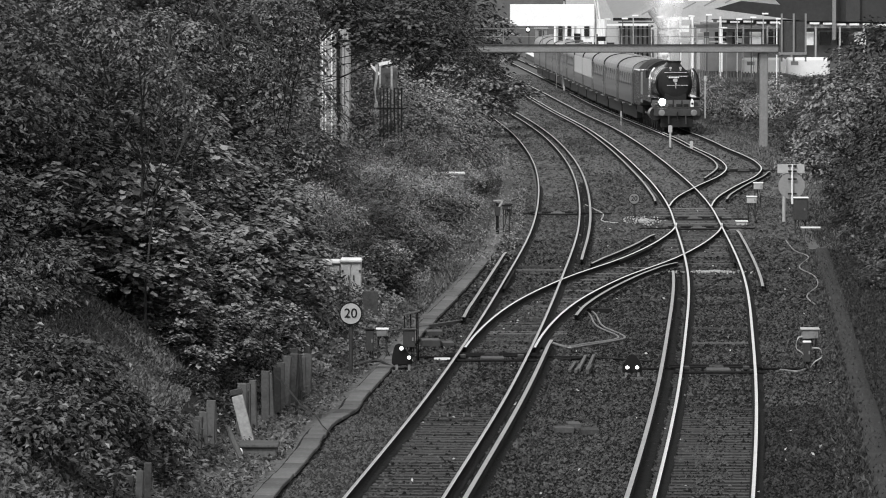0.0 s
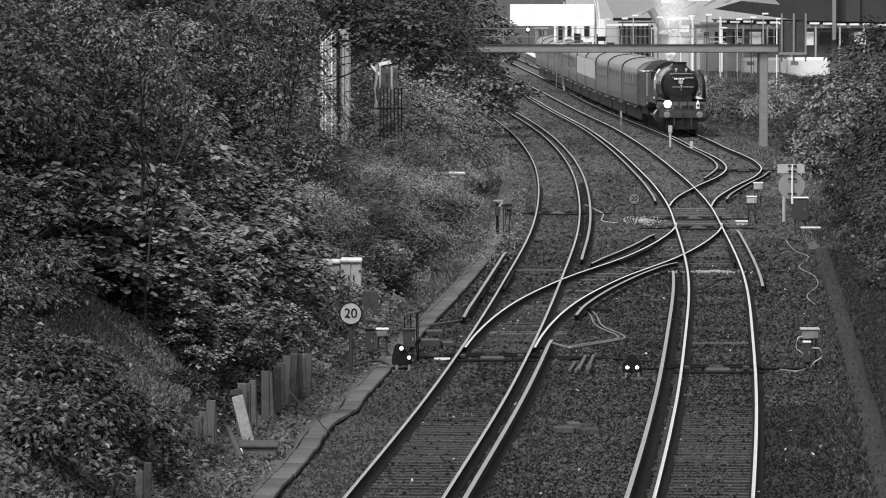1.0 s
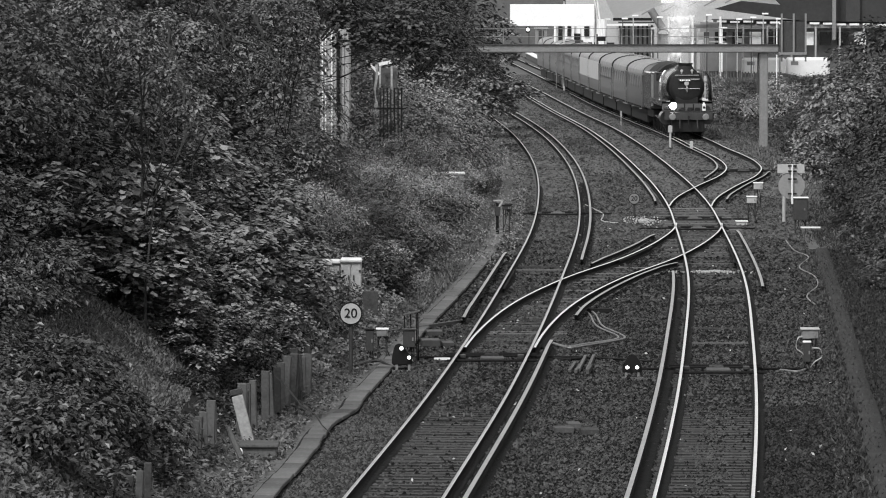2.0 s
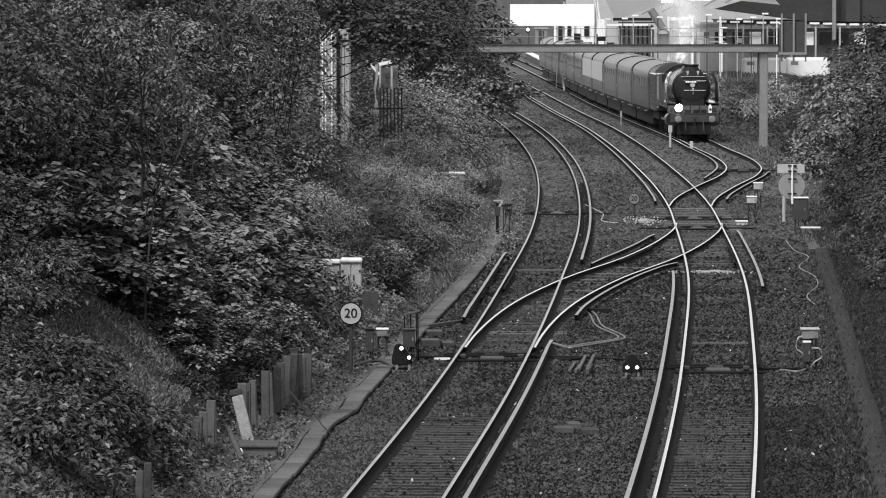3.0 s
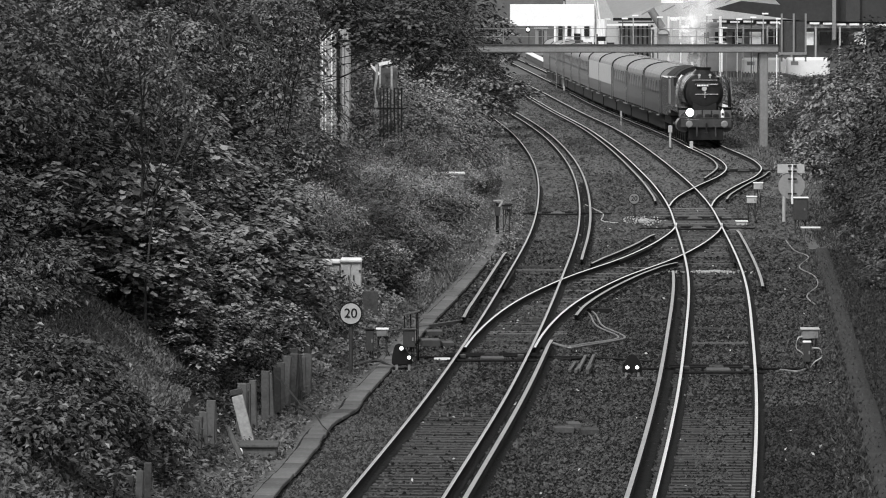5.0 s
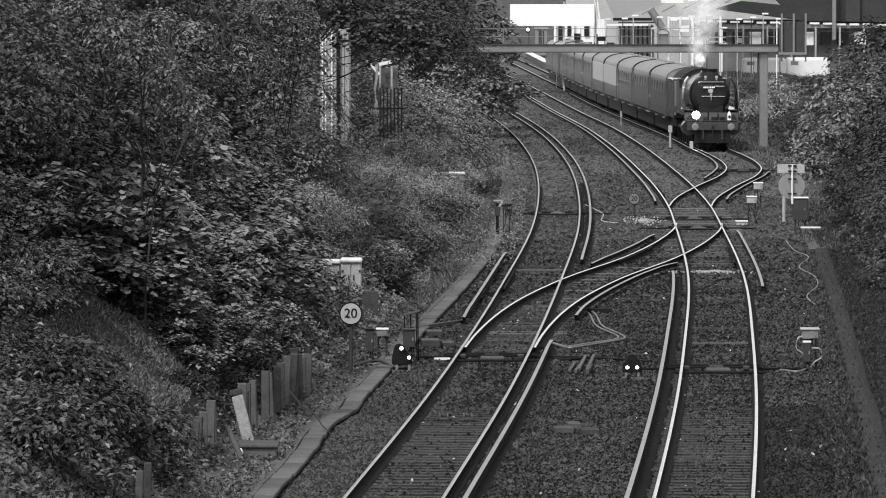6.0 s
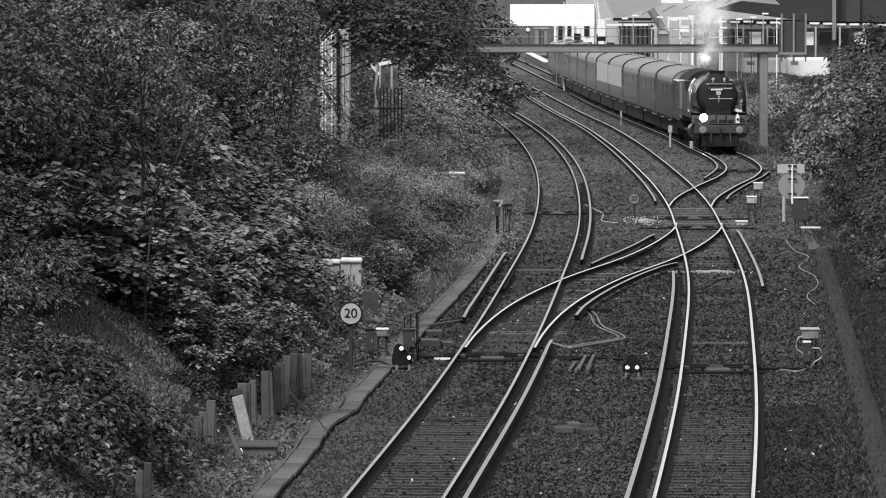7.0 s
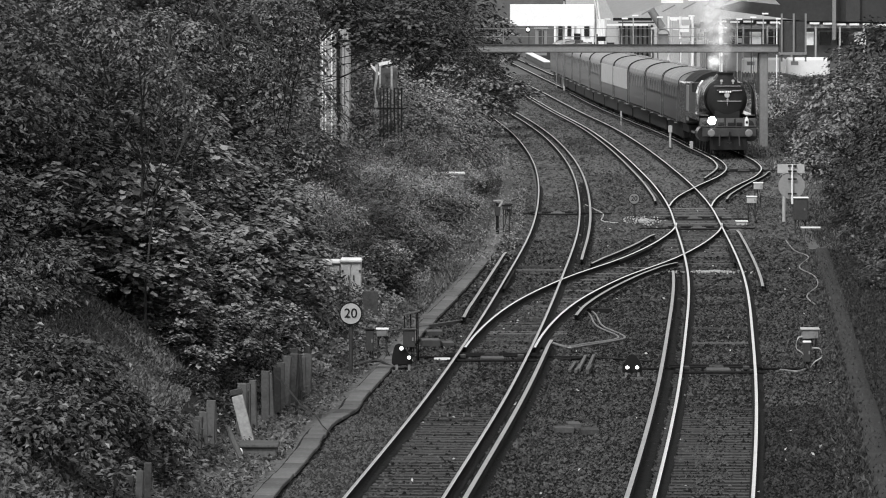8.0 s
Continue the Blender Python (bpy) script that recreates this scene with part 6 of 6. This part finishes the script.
for pts in ([(7.5, 117.1, 0.55), (7.36, 117, 0.5), (7.33, 117, 0.3), (7.45, 117, 0.2), (7.5, 117, 0.12)], [(7.66, 117, 0.3), (7.82, 117, 0.28), (7.86, 117, 0.12), (7.72, 117, 0.02), (7.62, 117, -0.1)]):
    cable("loose_cable", pts, 0.018, PALE, "pale cable looping beside the lineside case")
cable("loose_cable", [(10.75, 177, Z), (10.6, 170, Z), (10.75, 166, Z), (10.1, 160, Z), (10.2, 155, Z), (9.95, 150, Z), (9.35, 145, Z), (9.3, 141, Z)], 0.02, MIDGREY, "grey cable snaking along the walkway")
cable("loose_cable", [(5.2, 206, Z), (5.6, 198, Z), (5.4, 192, Z), (5.9, 190, Z)], 0.025, PALE, "thin pale cable between the tracks")
cable("loose_cable", [(-2.1, 117, Z), (-1.4, 118.2, Z + 0.1), (-0.9, 117.5, Z), (0.2, 119, Z)], 0.03, DARKGREY, "dark cable beside the ground signal")


def rubble(cx, cy, wide, deep, n, label):
    """Small pale pieces, thick in the middle and thin at the edge."""
    g = np.random.default_rng(int(cy))
    bm = bmesh.new()
    for _ in range(n):
        a, rad, s = g.uniform(0, 6.28), min(g.exponential(0.38), 1.0), g.uniform(0.02, 0.06)
        m = Matrix.Translation((cx + math.cos(a) * rad * wide, cy + math.sin(a) * rad * deep, BED + 0.03 + 0.1 * max(0, 0.5 - rad) * g.random())) @ Euler(g.uniform(0, 6, 3)).to_matrix().to_4x4() @ Matrix.Diagonal((s, s * 0.7, s * 0.6, 1))
        bmesh.ops.create_cube(bm, size=1, matrix=m)
    tagged(part("spilled_lime", bm, PALE, None), label, "rubble", kind="stuff")


rubble(6.86, 192.2, 0.7, 3.6, 320, "heap of pale spilled rubble between the tracks")
rubble(7.55, 157.2, 1.25, 0.8, 260, "band of pale dust and rubble across the track")


def round_board():
    e = thing("round_board", pose(11.85, 192, BED), "back of a round pale signal board under a name board", "signal board")
    bm = bmesh.new()
    rod(bm, (0, 0, 1.22), (0, 0.03, 1.22), 0.45, n=40)
    part("disc", bm, DULL_PAINT, e, "dull pale grey round disc")
    rodpart("post", (-0.25, 0.06, 0), (-0.25, 0.06, 1.0), 0.06, PALE, e)
    rodpart("mast", (0.02, -0.06, 0.6), (0.02, -0.06, 1.95), 0.035, WHITE, e)
    boxpart("board", (-0.02, 0.0, 1.8), (0.92, 0.04, 0.3), PALE, e, "pale oblong board", 0.006)
    for z in (0.95, 1.45, 1.72, 1.9):
        boxpart("clip", (0.02, -0.07, z), (0.3, 0.03, 0.05), RUST, e)


round_board()
boxpart("cable_bench", (11.75, 180.5, 0.12), (0.62, 0.3, 0.04), WHITE, None)
tagged(bpy.data.objects["cable_bench"], "pale bracket shelf beside the cabinet", "shelf")
rodpart("cable_bench_leg", (0.0, 0, -0.3), (0, 0, 0), 0.03, DARKGREY, bpy.data.objects["cable_bench"]).name = "leg"
bpy.data.objects["leg"].matrix_basis = pose(11.5, 180.5, 0.12)


def seven_post():
    e = thing("bracket_post", pose(1.74, 180.8, BED), "dark post with a bent pale bracket top", "post")
    rodpart("shaft", (0, 0, -0.05), (0, 0, 1.05), 0.05, RUST, e)
    boxpart("case", (0, -0.03, 0.8), (0.16, 0.12, 0.3), DARKGREY, e, "", 0.01)
    bm = bmesh.new()
    box(bm, (0.02, -0.05, 1.14), (0.3, 0.05, 0.05))
    box(bm, (0.1, -0.05, 1.02), (0.05, 0.05, 0.28), Matrix.Rotation(radians(32), 4, "Y"))
    part("bracket", bm, PALE, e)


seven_post()
apparatus_case(2.05, 182.5, 0.26, 0.2, 0.78, 0.9, "dark shallow case on two legs beside the post", BLACKPAINT, DARKGREY, 2)


def marker(x, y, h, w, label):
    e = thing("marker_post", pose(x, y, BED), label, "marker post", "marker posts")
    boxpart("shaft", (0, 0, h / 2), (w * 0.5, 0.08, h), PALE, e, "", 0.008)
    boxpart("plate", (0, -0.06, h - 0.18), (w, 0.03, 0.34), PALE, e, "pale plate", 0.006)


marker(11.3, 281.0, 1.12, 0.2, "slim pale marker post between tracks")
marker(12.0, 273.0, 0.55, 0.17, "short pale marker post between tracks")
marker(10.3, 327, 0.85, 0.1, "thin pale marker post between tracks")
marker(16.0, 345, 2.6, 0.16, "pale marker post with a small cross board")


# ---- pale house seen through the trees ----
def house():
    e = thing("pale_house", pose(-3.95, 206, 1.2), "pale rendered house end with posts and a downpipe", "house")
    boxpart("wall", (0, 2, 2.55), (1.06, 4, 5.1), RENDERED, e, "pale stained render")
    for x in (-0.44, -0.33, -0.1, 0.32):
        boxpart("batten", (x, -0.03, 2.5), (0.05, 0.06, 5.0), WHITE if x < 0 else RENDERED, e)
    rodpart("downpipe", (0.13, -0.1, 0), (0.13, -0.1, 5.0), 0.065, BLACKPAINT, e, "black downpipe")
    # Side and wing walls are coloured dark to paint the foliage's shade.
    boxpart("side_wall", (-0.70, 0.9, 2.0), (0.34, 1, 4.0), DARKGREY, e)
    boxpart("roof", (-0.1, 2.2, 5.2), (1.2, 4.2, 0.12), DARKGREY, e)
    boxpart("wing_wall", (-0.9, 1.6, 2.2), (0.7, 0.3, 4.2), BRICK, e, "grey wing wall with its shade in the colour")
    boxpart("wing_window", (-0.9, 1.43, 3.2), (0.3, 0.06, 0.7), DARKGLASS, e)
    for z in (1.1, 2.35, 3.7):
        boxpart("pipe_clip", (0.13, -0.08, z), (0.2, 0.08, 0.05), BLACKPAINT, e)
    g = thing("lean_to", pose(-2.75, 209, 2.4), "lean-to with a slanting white roof edge by the house", "lean-to")
    boxpart("roof_edge", (0.15, 0, 2.45), (0.75, 0.08, 0.09), WHITE, g, "white slanting roof edge", 0.0, Matrix.Rotation(radians(48), 4, "Y"))
    boxpart("roof_edge", (0.62, 0.1, 2.6), (0.5, 0.08, 0.12), WHITE, g, "white roof edge", 0.0, Matrix.Rotation(radians(-12), 4, "Y"))
    for x in (0.42, 0.85):
        boxpart("post", (x, 0, 1.2), (0.07, 0.07, 2.6), RENDERED, g)
    boxpart("wall", (0.6, 0.5, 1.2), (0.9, 0.1, 2.4), BRICK, g)
    t = thing("birch", pose(-2.5, 207.5, float(bank_height(-2.5, 207.5))), "pale slim birch stem among shrubs", "tree")
    bm = bmesh.new()
    limb(bm, (0, 0, -0.2), (0.08, 0, 3.6), 0.09, 0.05, np.random.default_rng(77), 0.03, 8)
    part("trunk", bm, RENDERED, t)
    f = thing("palisade_fence", pose(-3.18, 205, 1.8), "dark metal palings before the trees", "fence")
    for k in range(7):
        boxpart("paling", (0.9 + k * 0.13, 0, 1.2), (0.05, 0.04, 2.3 - 0.05 * (k % 2)), BLACKPAINT, f)
    boxpart("rail", (1.3, 0.04, 1.6), (1.1, 0.04, 0.06), BLACKPAINT, f)


house()


# thin bare twigs that hang before the upper bank
for k, (x, y, z, dx, dz) in enumerate(((-3.93, 95, 7.6, 0.66, -1.45), (-4.65, 95, 7.2, 0.45, -1.8), (-4.2, 94.6, 5.5, -0.25, -0.6), (-3.7, 95, 7.1, 0.85, -0.6), (-3.2, 96, 7.3, 0.5, -1.2), (-4.2, 104, 6.9, 0.5, -1.0), (-4.9, 106, 6.4, 0.3, -2.4), (-5.2, 104, 7.1, 0.45, -1.3), (-3.6, 110, 7.2, 0.7, -1.6), (-3.2, 150, 5.2, 0.9, -1.5), (-3.3, 170, 4.2, 0.8, -0.8), (-2.9, 160, 3.4, -0.7, 0.5), (-4.3, 203, 5.6, 1.3, -1.7), (-4.6, 202, 4.6, 1.4, -1.4), (-3.2, 201, 3.0, -1.1, 1.4), (-4.5, 202, 3.6, 1.2, 0.5), (-4.2, 203, 4.0, 0.9, -1.6))):
    bm = bmesh.new()
    g = np.random.default_rng(k)
    limb(bm, (x, y, z), (x + dx, y - 0.6, z + dz), 0.034 if y < 97 else 0.02, 0.012 if y < 97 else 0.008, g, 0.05, 9)
    ob = tagged(part("hanging_twig", bm, BARK), "thin bare hanging twig before the leaves", "twig", "hanging twigs")
    for q in range(4):
        u = 0.3 + 0.18 * q
        s = Vector((x + dx * u, y - 0.6 * u, z + dz * u))
        bm = bmesh.new()
        limb(bm, s, s + Vector((g.normal(0, 0.35), -0.1, -0.45 * g.random() - 0.1)), 0.009, 0.004, g, 0.1, 5)
        part("side_twig", bm, BARK, ob)

def bearers(track, at, y0, y1, wide, spacing=0.72, shift=0.0, lift=0.0, mat=BEARER):
    """Long timbers under the switches and crossings, a little proud of the ballast."""
    r = random.Random(int(y0))
    bm = bmesh.new()
    box(bm, (0, 0, -0.06), (1, 0.25, 0.12))
    soften(bm, 0.012)
    me = bpy.data.meshes.new("bearer")
    bm.to_mesh(me)
    bm.free()
    me.materials.append(mat)
    for y in np.arange(y0, y1, spacing):
        s = float(at(y + 0.5) - at(y - 0.5))
        ob = new("bearer", me)
        ob.parent = track
        ob.matrix_basis = pose(float(at(y)) + shift + r.uniform(-0.08, 0.08), y + r.uniform(-0.06, 0.06), lift - 0.14 + r.uniform(-0.035, 0.01), 0, r.uniform(-0.3, 0.3), -math.degrees(math.atan(s)) * 0.5 + r.uniform(-1, 1)) @ Matrix.Diagonal((wide * r.uniform(0.96, 1.04), 1, 1, 1))


bearers(near_track, NEAR_LINE, 122, 136, 2.2, 0.8, 0.2)
bearers(cross_track, CROSS_LINE, 139, 160, 2.4)
bearers(main_track, MAIN_LINE, 161, 184, 2.5, 0.9, 0.0, 0.006)
bearers(main_track, MAIN_LINE, 185, 204, 2.5, 2.2, 0.1, 0.045, LID)


def loop_frame(x, y, label):
    """A low sensor loop between the rails: two bars and raised ends."""
    e = thing("sensor_loop", pose(x, y, BED), label, "track sensor", "track sensors")
    for s in (-1, 1):
        boxpart("bar", (s * 0.07, 0, 0.1), (0.03, 1.0, 0.03), DARKGREY, e, "", 0.006)
    for q in (-0.48, 0.48):
        boxpart("end", (0, q, 0.06), (0.17, 0.06, 0.05), DARKGREY, e, "", 0.01)


for y, at in ((103.4, NEAR_LINE), (135.8, MAIN_LINE)):
    for q in (-0.22, 0.22):
        loop_frame(float(at(y)) + q, y, "grey sensor loop fixed between the rails")

# ---- sleepers, the nearest singly ----
sleepers(near_track, NEAR_LINE, 76, 205, 165, bare=((121, 147), (157, 160)))
sleepers(main_track, MAIN_LINE, 76, 205, 165, bare=((149, 158), (178, 202)))
motions()
